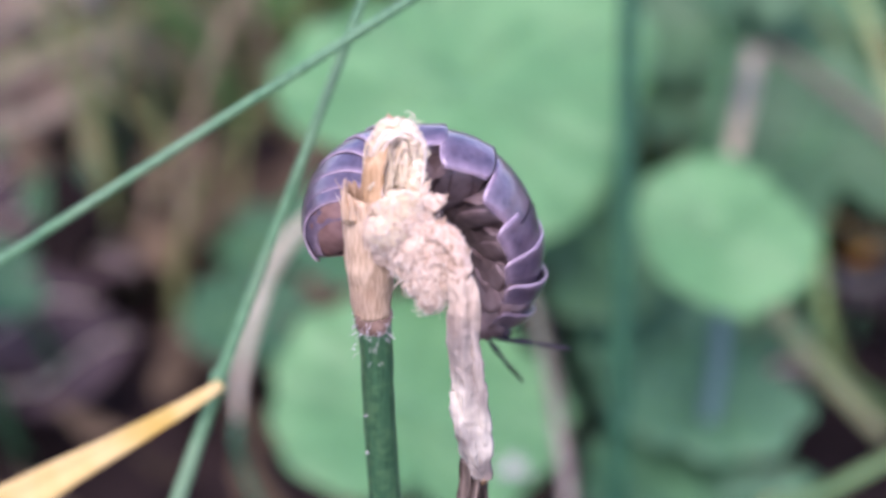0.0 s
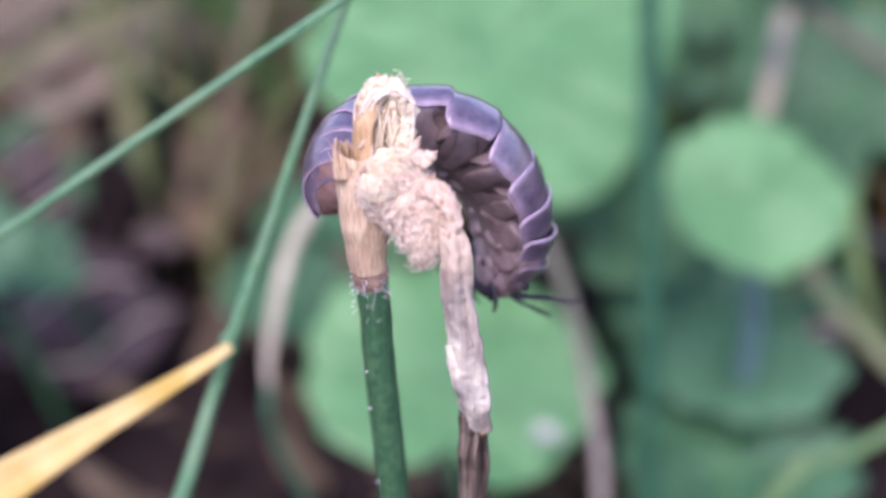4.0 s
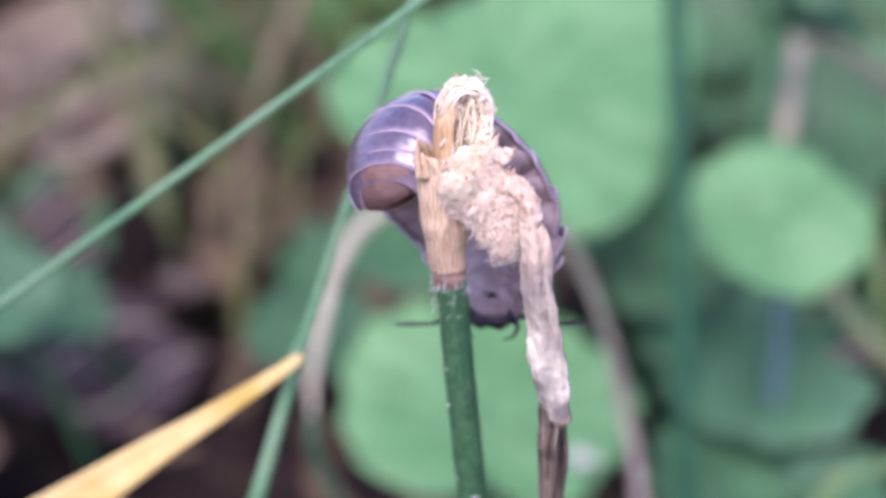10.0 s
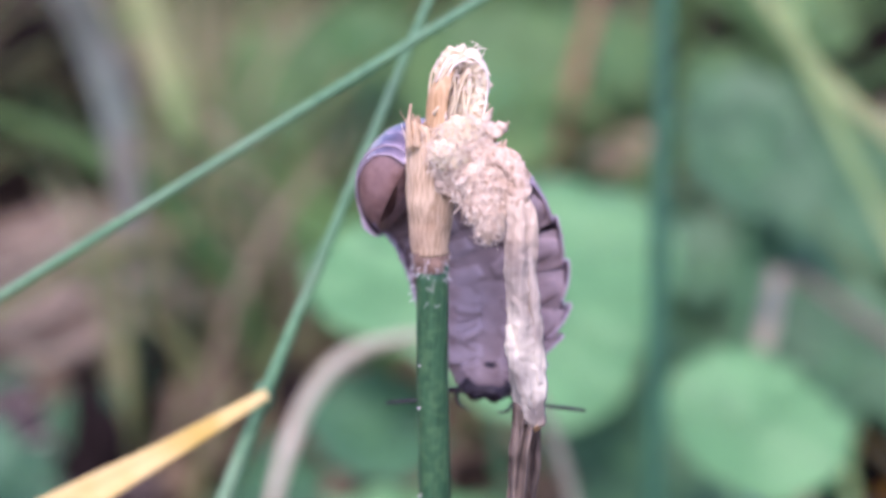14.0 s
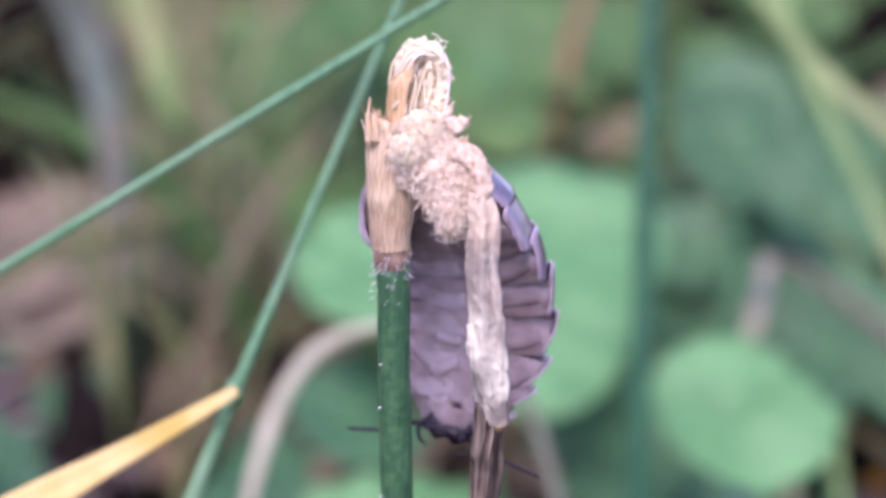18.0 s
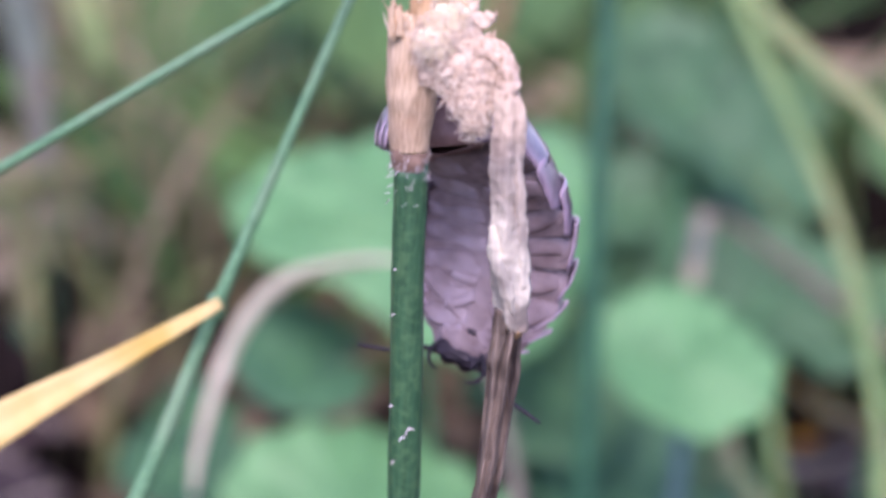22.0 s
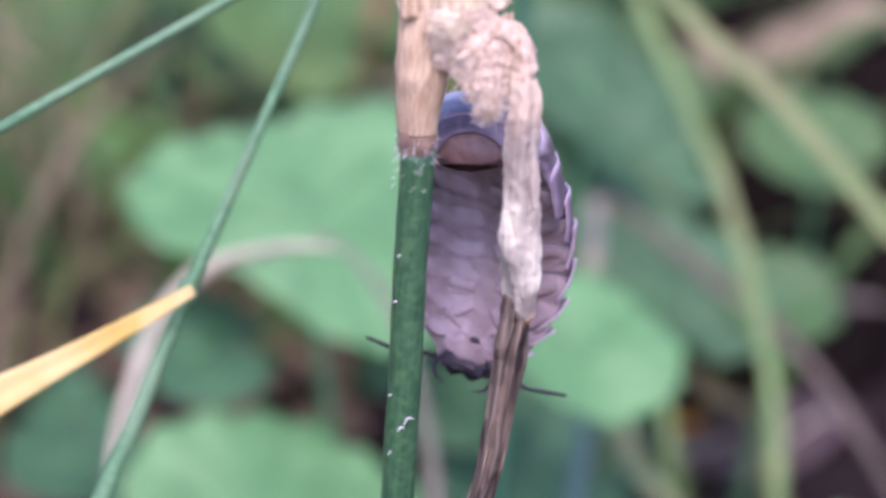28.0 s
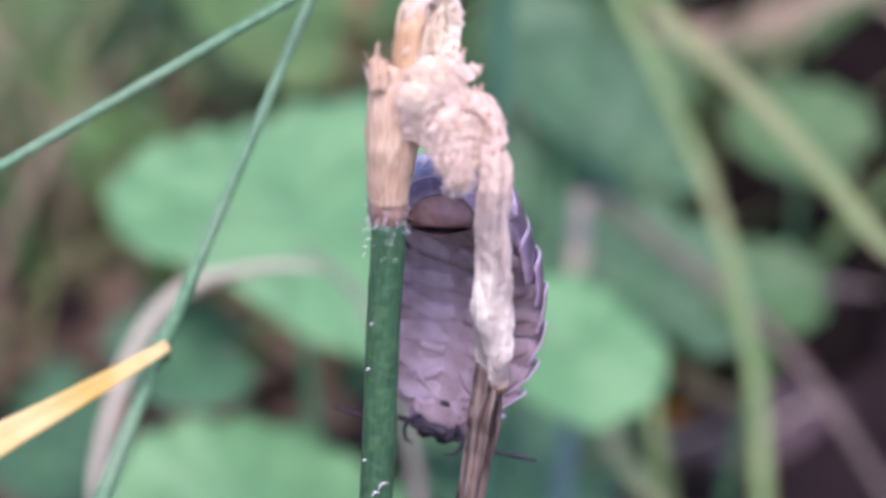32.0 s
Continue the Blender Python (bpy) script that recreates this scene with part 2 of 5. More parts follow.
M_DEEP = material("deep_and_shaded_leaf", (0.027, 0.1, 0.042), (0.058, 0.172, 0.069), 160, 0.55, 0.15, mottle=(0.075, 0.2, 0.09),
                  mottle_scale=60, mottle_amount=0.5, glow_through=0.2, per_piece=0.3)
M_STRAND = material("grass_straw", (0.07, 0.2, 0.09), (0.14, 0.32, 0.15), 500, 0.5, 0.2, stretch=(4, 4, 4),
                    mottle=(0.2, 0.33, 0.18), mottle_scale=160, mottle_amount=0.6, glow_through=0.1)
M_YELLOW = material("yellow_leaf", (0.64, 0.45, 0.09), (0.83, 0.67, 0.21), 300, 0.55, 0.2, stretch=(1, 1, 1),
                    mottle=(0.88, 0.72, 0.36), mottle_scale=150, mottle_amount=0.6, glow_through=0.3)
M_PALE = material("bleached_blade", (0.48, 0.44, 0.31), (0.74, 0.7, 0.51), 300, 0.7, 0.2, mottle=(0.3, 0.4, 0.2),
                  mottle_scale=60, mottle_amount=0.5, glow_through=0.2)
M_TAN = material("tan_blade", (0.22, 0.17, 0.095), (0.42, 0.345, 0.21), 250, 0.8, 0.3, mottle=(0.16, 0.1, 0.08),
                 mottle_scale=80, mottle_amount=0.6, glow_through=0.1, per_piece=0.3)
M_PALETAN = material("pale_tan_blade", (0.3, 0.25, 0.15), (0.48, 0.42, 0.27), 250, 0.8, 0.2, mottle=(0.3, 0.31, 0.17), mottle_scale=80, mottle_amount=0.5)
M_OLIVE = material("olive_blade", (0.11, 0.16, 0.06), (0.23, 0.27, 0.125), 250, 0.6, 0.2, mottle=(0.34, 0.29, 0.18),
                   mottle_scale=50, mottle_amount=0.6, glow_through=0.25, per_piece=0.25)
M_FARTAN = material("far_dead_blade", (0.22, 0.17, 0.095), (0.46, 0.37, 0.225), 120, 0.85, 0.2, mottle=(0.05, 0.035, 0.03),
                    mottle_scale=30, mottle_amount=0.6, per_piece=0.5)
M_DULL = material("dull_blade", (0.13, 0.12, 0.09), (0.24, 0.22, 0.17), 250, 0.8, 0.2, mottle=(0.12, 0.17, 0.1), mottle_scale=60, mottle_amount=0.6)
M_FAROLIVE = material("far_blade", (0.1, 0.14, 0.04), (0.24, 0.27, 0.095), 120, 0.7, 0.2, mottle=(0.2, 0.18, 0.08),
                      mottle_scale=20, mottle_amount=0.6, glow_through=0.2, per_piece=0.45)
M_YELLOWOLIVE = material("yellow_olive_leaf", (0.16, 0.13, 0.035), (0.36, 0.29, 0.08), 200, 0.6, 0.2, mottle=(0.14, 0.1, 0.05), mottle_scale=90, mottle_amount=0.6, glow_through=0.2)
M_GREY = material("grey_blade", (0.09, 0.125, 0.09), (0.18, 0.225, 0.17), 200, 0.8, 0.2, mottle=(0.16, 0.115, 0.08), mottle_scale=40, mottle_amount=0.8)
M_BROWN = material("brown_blade", (0.075, 0.05, 0.044), (0.2, 0.14, 0.122), 200, 0.8, 0.2, mottle=(0.33, 0.25, 0.22), mottle_scale=60, mottle_amount=0.5)
M_BROWNSTALK = material("brown_stalk", (0.16, 0.08, 0.035), (0.32, 0.18, 0.09), 200, 0.8, 0.2, mottle=(0.1, 0.05, 0.03), mottle_scale=60, mottle_amount=0.5)
M_STREAK = material("dry_grass", (0.16, 0.16, 0.07), (0.36, 0.35, 0.18), 120, 0.8, 0.2, mottle=(0.14, 0.19, 0.08), mottle_scale=25, mottle_amount=0.7, glow_through=0.15, per_piece=0.4)
M_DRYLEAF = material("dry_tan_leaf", (0.145, 0.112, 0.07), (0.29, 0.228, 0.148), 200, 0.8, 0.3, mottle=(0.07, 0.05, 0.035), mottle_scale=90, mottle_amount=0.75, glow_through=0.15)
M_DEADBROWN = material("damp_dead_leaf", (0.026, 0.0175, 0.017), (0.072, 0.048, 0.046), 200, 0.75, 0.3, mottle=(0.1, 0.07, 0.064), mottle_scale=70, mottle_amount=0.6)
M_BLUESTALK = material("pale_leaf_stalk", (0.1, 0.2, 0.19), (0.17, 0.29, 0.27), 300, 0.6, 0.2, mottle=(0.2, 0.3, 0.26), mottle_scale=80, mottle_amount=0.5)
M_STALK = material("dark_stalk", (0.014, 0.08, 0.04), (0.03, 0.13, 0.06), 300, 0.5, 0.2)
M_PETAL = material("orange_petal", (0.7, 0.3, 0.02), (0.85, 0.45, 0.04), 300, 0.6, 0.1, glow_through=0.3)
M_SOIL = material("soil", (0.008, 0.0062, 0.0058), (0.03, 0.022, 0.0195), 55, 1.0, 0.8, detail=8, mottle=(0.05, 0.035, 0.031),
                  mottle_scale=14, mottle_amount=0.6, spec=0.02)
# soil colour blackened to carry the shade of hollows among the plants
M_SHADESOIL = material("shade_dark_soil", (0.003, 0.0026, 0.0022), (0.013, 0.01, 0.008), 55, 1.0, 0.8, detail=8, mottle=(0.022, 0.016, 0.012),
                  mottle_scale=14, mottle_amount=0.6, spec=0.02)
M_LITTER = material("leaf_litter", (0.036, 0.027, 0.017), (0.15, 0.112, 0.066), 120, 0.9, 0.4, mottle=(0.2, 0.155, 0.09),
                    mottle_scale=30, mottle_amount=0.6, per_piece=0.6, spec=0.08)


# ---- builders ----
def link_mesh(name, bm, mat, smooth=True):
    me = bpy.data.meshes.new(name)
    bm.normal_update()
    bm.to_mesh(me)
    bm.free()
    me.materials.append(mat)
    if smooth:
        me.polygons.foreach_set("use_smooth", [True] * len(me.polygons))
    return new(name, me)


def part(name, bm, mat, parent, label="", smooth=True):
    ob = link_mesh(name, bm, mat, smooth)
    ob.parent = parent
    if label:
        ob["label"] = label
    return ob


def thing(name, at, label, category, group="", kind=""):
    ob = new(name)
    ob.empty_display_size = 0.002
    ob.matrix_basis = at if isinstance(at, Matrix) else Matrix.Translation(at)
    return tagged(ob, label, category, group, kind)


def smooth_path(points, n):
    """n points evenly along a curve through the given ones."""
    pts = [Vector(p) for p in points]
    ext = [2 * pts[0] - pts[1], *pts, 2 * pts[-1] - pts[-2]]
    fine = []
    for i in range(len(pts) - 1):
        a, b, c, d = ext[i:i + 4]
        for k in range(24):
            u = k / 24
            fine.append(0.5 * ((2 * b) + (c - a) * u + (2 * a - 5 * b + 4 * c - d) * u * u + (3 * b - a - 3 * c + d) * u ** 3))
    fine.append(pts[-1])
    run = [0.0]
    for p, q in zip(fine, fine[1:]):
        run.append(run[-1] + (q - p).length)
    out, j = [], 0
    for k in range(n):
        s = run[-1] * k / (n - 1)
        while j < len(run) - 2 and run[j + 1] < s:
            j += 1
        w = (s - run[j]) / max(run[j + 1] - run[j], 1e-12)
        out.append(fine[j].lerp(fine[j + 1], min(max(w, 0), 1)))
    return out


def level(values, u):
    """The value at u (0 to 1) along an even list of values."""
    x = u * (len(values) - 1)
    i = min(int(x), len(values) - 2)
    return values[i] + (values[i + 1] - values[i]) * (x - i)


def frames(path, side=(1, 0, 0)):
    out, last = [], Vector(side)
    for i, p in enumerate(path):
        t = (path[min(i + 1, len(path) - 1)] - path[max(i - 1, 0)]).normalized()
        s = (last - t * last.dot(t))
        s = s.normalized() if s.length > 1e-6 else t.orthogonal().normalized()
        out.append((p, t, s, t.cross(s)))
        last = s
    return out


def rough_at(p, scale):
    return noise.noise(p * scale) + 0.55 * noise.noise(p * scale * 2.7) + 0.35 * noise.noise(p * scale * 6.1)


def tube(points, radii, rings=24, sides=16, ridge=0.0, ridges=7, rough=0.0, rough_scale=900.0, bm=None, side=(1, 0, 0), caps=True):
    bm = bm or bmesh.new()
    rows = []
    for i, (p, t, s, n) in enumerate(frames(smooth_path(points, rings), side)):
        r0, row = level(radii, i / (rings - 1)), []
        for k in range(sides):
            a = math.tau * k / sides
            r = r0 * (1 + ridge * math.cos(ridges * a))
            q = p + (s * math.cos(a) + n * math.sin(a)) * r
            if rough:
                q += (s * math.cos(a) + n * math.sin(a)) * rough * rough_at(q, rough_scale)
            row.append(bm.verts.new(q))
        rows.append(row)
    for a, b in zip(rows, rows[1:]):
        for k in range(sides):
            bm.faces.new((a[k], a[(k + 1) % sides], b[(k + 1) % sides], b[k]))
    if caps:
        bm.faces.new(rows[0][::-1])
        bm.faces.new(rows[-1])
    return bm


def ribbon(points, widths, thick, rings=28, across=6, fold=0.25, side=(1, 0, 0), twist=0.0, rough=0.0, rough_scale=700.0, bm=None, flute=0.0, edge=0.0):
    """A blade with a folded, thick section that follows a curve."""
    bm = bm or bmesh.new()
    rows = []
    for i, (p, t, s, n) in enumerate(frames(smooth_path(points, rings), side)):
        u = i / (rings - 1)
        w, a = level(widths, u) / 2, twist * u
        s2, n2 = s * math.cos(a) + n * math.sin(a), n * math.cos(a) - s * math.sin(a)
        th = min(thick, w * 0.8)
        front, back = [], []
        for k in range(across + 1):
            v = 2 * k / across - 1
            wv = w * v * (1 + edge * rough_at(Vector((u * 3, math.copysign(2.0, v), 0.5)), 2.0))
            base = p + s2 * wv + n2 * (w * fold * (abs(v) - 0.5) + flute * math.sin(v * 9))
            if rough:
                base += n2 * rough * rough_at(base, rough_scale) + s2 * rough * 0.6 * noise.noise(base * rough_scale + Vector((7, 3, 1)))
            e = th * 0.5 * (1 - 0.6 * v * v)
            front.append(bm.verts.new(base + n2 * e))
            back.append(bm.verts.new(base - n2 * e))
        rows.append(front + back[::-1])
    m = len(rows[0])
    for a, b in zip(rows, rows[1:]):
        for k in range(m):
            bm.faces.new((a[k], a[(k + 1) % m], b[(k + 1) % m], b[k]))
    bm.faces.new(rows[0][::-1])
    bm.faces.new(rows[-1])
    return bm


def round_leaf(radius, lobes, depth, cup, notch=0.5, thick=0.00025, seed=1, squash=1.0, rings=9, sides=72, shape=(), wobble=1.0):
    """A scalloped, slightly cupped leaf blade; the stalk joins at the notch towards -y."""
    bm = bmesh.new()
    rnd = random.Random(seed)
    ph = rnd.uniform(0, 6.28)

    def at(r, a, dz):
        edge = 1 + depth * abs(math.cos(lobes * a / 2)) - depth * 0.5 + wobble * (0.05 * math.sin(2 * a + ph) + 0.03 * math.sin(5 * a + ph))
        edge += sum(c * math.cos((k + 1) * a) + d * math.sin((k + 1) * a) for k, (c, d) in enumerate(shape))
        cut = 1 - notch * math.exp(-((a - 1.5 * math.pi) / 0.22) ** 2)
        rr = radius * r * (edge * cut if r > 0.05 else 1)
        z = radius * (cup * r * r + 0.05 * r * math.cos(lobes * a / 2) ** 2 + 0.06 * r * math.sin(3 * a + ph))
        return Vector((rr * math.cos(a) * squash, rr * math.sin(a), z + dz))
    shells = []
    for dz in (thick / 2, -thick / 2):
        mid = bm.verts.new((0, 0, dz))
        rows = [[bm.verts.new(at((i + 1) / rings, math.tau * k / sides, dz)) for k in range(sides)] for i in range(rings)]
        flip = dz < 0
        for k in range(sides):
            f = (mid, rows[0][k], rows[0][(k + 1) % sides])
            bm.faces.new(f[::-1] if flip else f)
        for a, b in zip(rows, rows[1:]):
            for k in range(sides):
                f = (a[k], b[k], b[(k + 1) % sides], a[(k + 1) % sides])
                bm.faces.new(f[::-1] if flip else f)
        shells.append(rows[-1])
    for k in range(sides):
        bm.faces.new((shells[0][k], shells[1][k], shells[1][(k + 1) % sides], shells[0][(k + 1) % sides]))
    return bm


def leaf_plant(name, at, facing, spin, radius, mat, label, category="leaf", lobes=13, depth=0.12, cup=0.12, notch=0.5, seed=1,
               squash=1.0, foot=None, stalk=0.0009, group="", shape=(), wobble=1.0, stalk_mat=None):
    """A leaf blade on its stalk: at is the blade's middle, facing its upper side, foot where the stalk enters the ground."""
    n = Vector(facing).normalized()
    q = n.to_track_quat("Z", "Y").to_matrix().to_4x4() @ pose(0, 0, 0, 0, 0, spin)
    foot = Vector(foot if foot else (at[0] + 0.006, at[1] + 0.012, -0.002))
    ob = thing(name, foot, label, category, group)
    m = Matrix.Translation(Vector(at) - foot) @ q
    bm = round_leaf(radius, lobes, depth, cup, notch, seed=seed, squash=squash, shape=shape, wobble=wobble)
    bm.transform(m)
    blade = part("blade", bm, mat, ob)
    rnd = random.Random(seed)
    for k in range(7):
        a = math.radians(-90 + 180 + (k - 3) * 40)
        r = radius * rnd.uniform(0.75, 0.88)
        pts = [Vector((0, 0, 0.0002)), Vector((math.cos(a) * r * 0.5 * squash, math.sin(a) * r * 0.5, radius * (cup * 0.25) + 0.0003)),
               Vector((math.cos(a) * r * squash, math.sin(a) * r, radius * cup * 0.75 + 0.0003))]
        bv = tube([m @ p for p in pts], [radius * 0.018, radius * 0.011, radius * 0.004], 6, 5)
        part("vein", bv, M_VEIN, blade)
    hub = m @ Vector((0, -radius * 0.02, -0.0002))
    down = Vector((0, 0, 0))
    knee = hub.lerp(down, 0.35) + (m.to_3x3() @ Vector((0, -radius * 0.25, -radius * 0.2)))
    part("leaf_stalk", tube([hub, knee, down], [stalk * 0.7, stalk, stalk * 1.2], 12, 8), stalk_mat or (M_DEEP if mat == M_DEEP else M_VEIN), ob)
    return ob


def lump(centre, size, amount, scale, seed, sub=4, bm=None, fluff=0.0):
    bm = bmesh.new() if bm is None else bm
    made = bmesh.ops.create_icosphere(bm, subdivisions=sub, radius=1.0)["verts"]
    off = Vector((seed * 3.1, seed * 1.7, seed * 0.9))
    for v in made:
        d = v.co.normalized()
        k = 1 + amount * (noise.noise(d * scale + off) + 0.6 * noise.noise(d * scale * 2.3 + off) + 0.45 * noise.noise(d * scale * 5.1 + off) + 0.35 * noise.noise(d * scale * 11.3 + off)) - fluff * (0.3 * abs(noise.noise(d * 5 + off)) + 0.6 * abs(noise.noise(d * 13 + off)) + 0.75 * abs(noise.noise(d * 29 + off)) + 0.65 * abs(noise.noise(d * 61 + off)) - 0.5)
        v.co = centre + Vector((d.x * size[0], d.y * size[1], d.z * size[2])) * k
    return bm


def V(x, y, z):
    return Vector((x, y, z)) * MM


def mm(points):
    return [V(*p) for p in points]


# ---- ground: one sheet to the horizon ----
def build_ground():
    bm = bmesh.new()
    n = 150
    axis = [math.copysign(0.12 * math.sinh(abs(u) * 7.6), u) for u in np.linspace(-1, 1, n)]
    grid = []
    for y in axis:
        row = []
        for x in axis:
            far = min(1.0, math.hypot(x, y) / 3)
            z = 0.012 * noise.noise(Vector((x * 9, y * 9, 0))) + 0.005 * noise.noise(Vector((x * 40, y * 40, 3)))
            row.append(bm.verts.new((x, y + 0.15, z * (1 - far) - 0.006 - 0.02 * far)))
        grid.append(row)
    for a, b in zip(grid, grid[1:]):
        for k in range(n - 1):
            bm.faces.new((a[k], a[k + 1], b[k + 1], b[k]))
    return tagged(link_mesh("ground", bm, M_SOIL), "dark brown soil under leaf litter", "ground", kind="structure")


build_ground()


def scatter_litter():
    """Dead leaf scraps lying over the soil."""
    rnd = random.Random(4)
    bm = bmesh.new()

    def scrap(x, y):
        s = rnd.uniform(0.004, 0.016) * (1 + abs(y))
        m = Matrix.Translation((x, y, rnd.uniform(0.0, 0.008))) @ Euler((rnd.uniform(-0.7, 0.7), rnd.uniform(-0.7, 0.7), rnd.uniform(0, 6.3))).to_matrix().to_4x4()
        k, el, row = 7, rnd.uniform(0.3, 0.9), []
        for j in range(k):
            a = math.tau * j / k
            r = s * rnd.uniform(0.65, 1.1)
            row.append(bm.verts.new(m @ Vector((r * math.cos(a), el * r * math.sin(a), s * 0.15 * math.cos(2 * a)))))
        mid = bm.verts.new(m @ Vector((0, 0, s * 0.12)))
        for j in range(k):
            bm.faces.new((mid, row[j], row[(j + 1) % k]))
    for i in range(2600):
        y = 0.02 + 1.5 * rnd.random() ** 1.7
        x = rnd.uniform(-1, 1) * (0.09 + 0.55 * y)
        if (x > 0.035 and rnd.random() < 0.8) or (y < 0.17 and rnd.random() < 0.7):
            continue
        if (0.05 < x and y < 0.4 and i % 6) or (-0.05 < x < -0.025 and 0.13 < y < 0.2 and i % 2):
            continue
        if y > 0.28 and -0.2 < (x + 0.006) / (y + 0.067) < -0.135:
            continue
        scrap(x, y)
    for i in range(5200):
        far, g = 3.2 * rnd.random() ** 1.5, rnd.uniform(0, math.tau)
        x, y = far * math.cos(g), 0.2 + far * math.sin(g)
        if not (0 < y < 1.6 and abs(x) < 0.12 + 0.6 * y):
            scrap(x, y)
    ob = link_mesh("leaf_litter", bm, M_LITTER)
    tagged(ob, "brown dead leaf scraps lying on the soil", "leaf litter", kind="stuff")


scatter_litter()


# ---- ground cover: round scalloped leaves on stalks ----
leaf_plant("round_leaf", V(18, 118, 56.7), (0, -0.37, 0.93), 0, 0.0223, M_LEAF, "large pale green leaf, broad and bluntly pointed", lobes=17, depth=0.025, seed=3, foot=V(30, 112, -4), stalk=0.001, cup=0.03, notch=0.0,
           shape=((0.18, 0.04), (0.04, 0.07), (-0.14, 0.1)), wobble=0.25)
leaf_plant("round_leaf", V(46.4, 90, 51.4), (0.0, -0.55, 0.85), 25, 0.0101, M_LEAF, "small pale green round leaf with scalloped edge", lobes=13, depth=0.05, seed=5, foot=V(51, 104, -4), stalk=0.0012, cup=0.08, notch=0.12, stalk_mat=M_BLUESTALK)
leaf_plant("round_leaf", V(11.5, 87, 31), (0.1, -0.35, 0.95), -20, 0.0165, M_LEAF, "pale green round leaf held low over the soil", lobes=15, depth=0.06, seed=8, foot=V(16, 100, -4), cup=0.06, notch=0.3)
leaf_plant("round_leaf", V(50, 112, 76), (0.1, -0.7, 0.7), 0, 0.009, M_SOFT, "small green round leaf behind a dark stalk", lobes=11, seed=11, foot=V(56, 130, -4))
leaf_plant("round_leaf", V(-48, 112, 36), (0.2, -0.5, 0.85), 40, 0.0075, M_DEEP, "small green round leaf among dead stalks", lobes=11, seed=12, foot=V(-42, 125, -4))
# the dark shade beneath the small pale leaf, put into these leaves' colour
leaf_plant("round_leaf", V(50, 105, 24), (0, -0.3, 0.95), 70, 0.016, M_SHADETEAL, "round leaf coloured teal green for the shade of others", lobes=13, seed=14)
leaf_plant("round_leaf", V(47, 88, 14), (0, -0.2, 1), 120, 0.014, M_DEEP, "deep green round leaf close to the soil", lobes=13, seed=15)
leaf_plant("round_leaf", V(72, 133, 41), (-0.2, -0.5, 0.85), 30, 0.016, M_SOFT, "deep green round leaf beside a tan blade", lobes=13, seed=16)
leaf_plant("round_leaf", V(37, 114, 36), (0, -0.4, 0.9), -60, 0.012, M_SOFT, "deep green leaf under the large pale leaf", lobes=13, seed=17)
# shade under the large leaf, given as a darker green blade
leaf_plant("round_leaf", V(5, 113, 40), (0, -0.3, 0.95), 90, 0.0095, M_DEEP, "leaf coloured deep green for shade below the large leaf", lobes=13, seed=18)
leaf_plant("round_leaf", V(89, 126, 44), (-0.3, -0.5, 0.8), 15, 0.008, M_MID, "green leaf beside a bent blade", lobes=11, seed=19)
leaf_plant("round_leaf", V(66, 175, 66), (0, -0.7, 0.7), 15, 0.011, M_SOFT, "deep green round leaf standing behind others", lobes=11, seed=20)
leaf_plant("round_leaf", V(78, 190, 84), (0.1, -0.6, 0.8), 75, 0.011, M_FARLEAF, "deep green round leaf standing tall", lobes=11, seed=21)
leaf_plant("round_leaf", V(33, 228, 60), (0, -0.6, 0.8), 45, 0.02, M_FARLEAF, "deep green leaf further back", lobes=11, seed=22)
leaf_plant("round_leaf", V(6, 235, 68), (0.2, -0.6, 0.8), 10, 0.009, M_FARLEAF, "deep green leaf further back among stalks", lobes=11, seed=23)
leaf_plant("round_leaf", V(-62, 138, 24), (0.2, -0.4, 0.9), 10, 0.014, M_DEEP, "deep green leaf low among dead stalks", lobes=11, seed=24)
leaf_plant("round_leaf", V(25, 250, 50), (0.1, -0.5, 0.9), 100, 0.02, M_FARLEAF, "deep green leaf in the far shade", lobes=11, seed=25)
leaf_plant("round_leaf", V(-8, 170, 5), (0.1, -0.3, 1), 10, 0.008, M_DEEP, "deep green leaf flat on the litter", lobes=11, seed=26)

for place, turn, size, words, sd in (((71, 195, 44), 20, 14, "mid green leaf in the light further back", 31), ((84, 178, 57), 70, 12, "mid green leaf behind the drooping blades", 32),
                                     ((68, 185, 69), -30, 11, "mid green leaf raised on a long stalk", 33), ((92, 205, 58), 130, 15, "mid green leaf of a far ground plant", 34),
                                     ((108, 160, 58), 60, 12, "mid green leaf at the edge of bare soil", 35), ((58, 275, 58), 15, 17, "mid green leaf far behind the dark stalk", 36),
                                     ((7, 262, 58), 80, 15, "mid green leaf far behind the straws", 37), ((-8, 275, 42), -20, 17, "mid green leaf among far grass", 38),
                                     ((30, 290, 50), 200, 18, "mid green leaf in the far growth", 39)):
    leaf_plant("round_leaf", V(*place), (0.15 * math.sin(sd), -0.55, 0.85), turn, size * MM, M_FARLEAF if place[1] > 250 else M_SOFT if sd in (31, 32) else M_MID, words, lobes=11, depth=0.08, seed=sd)


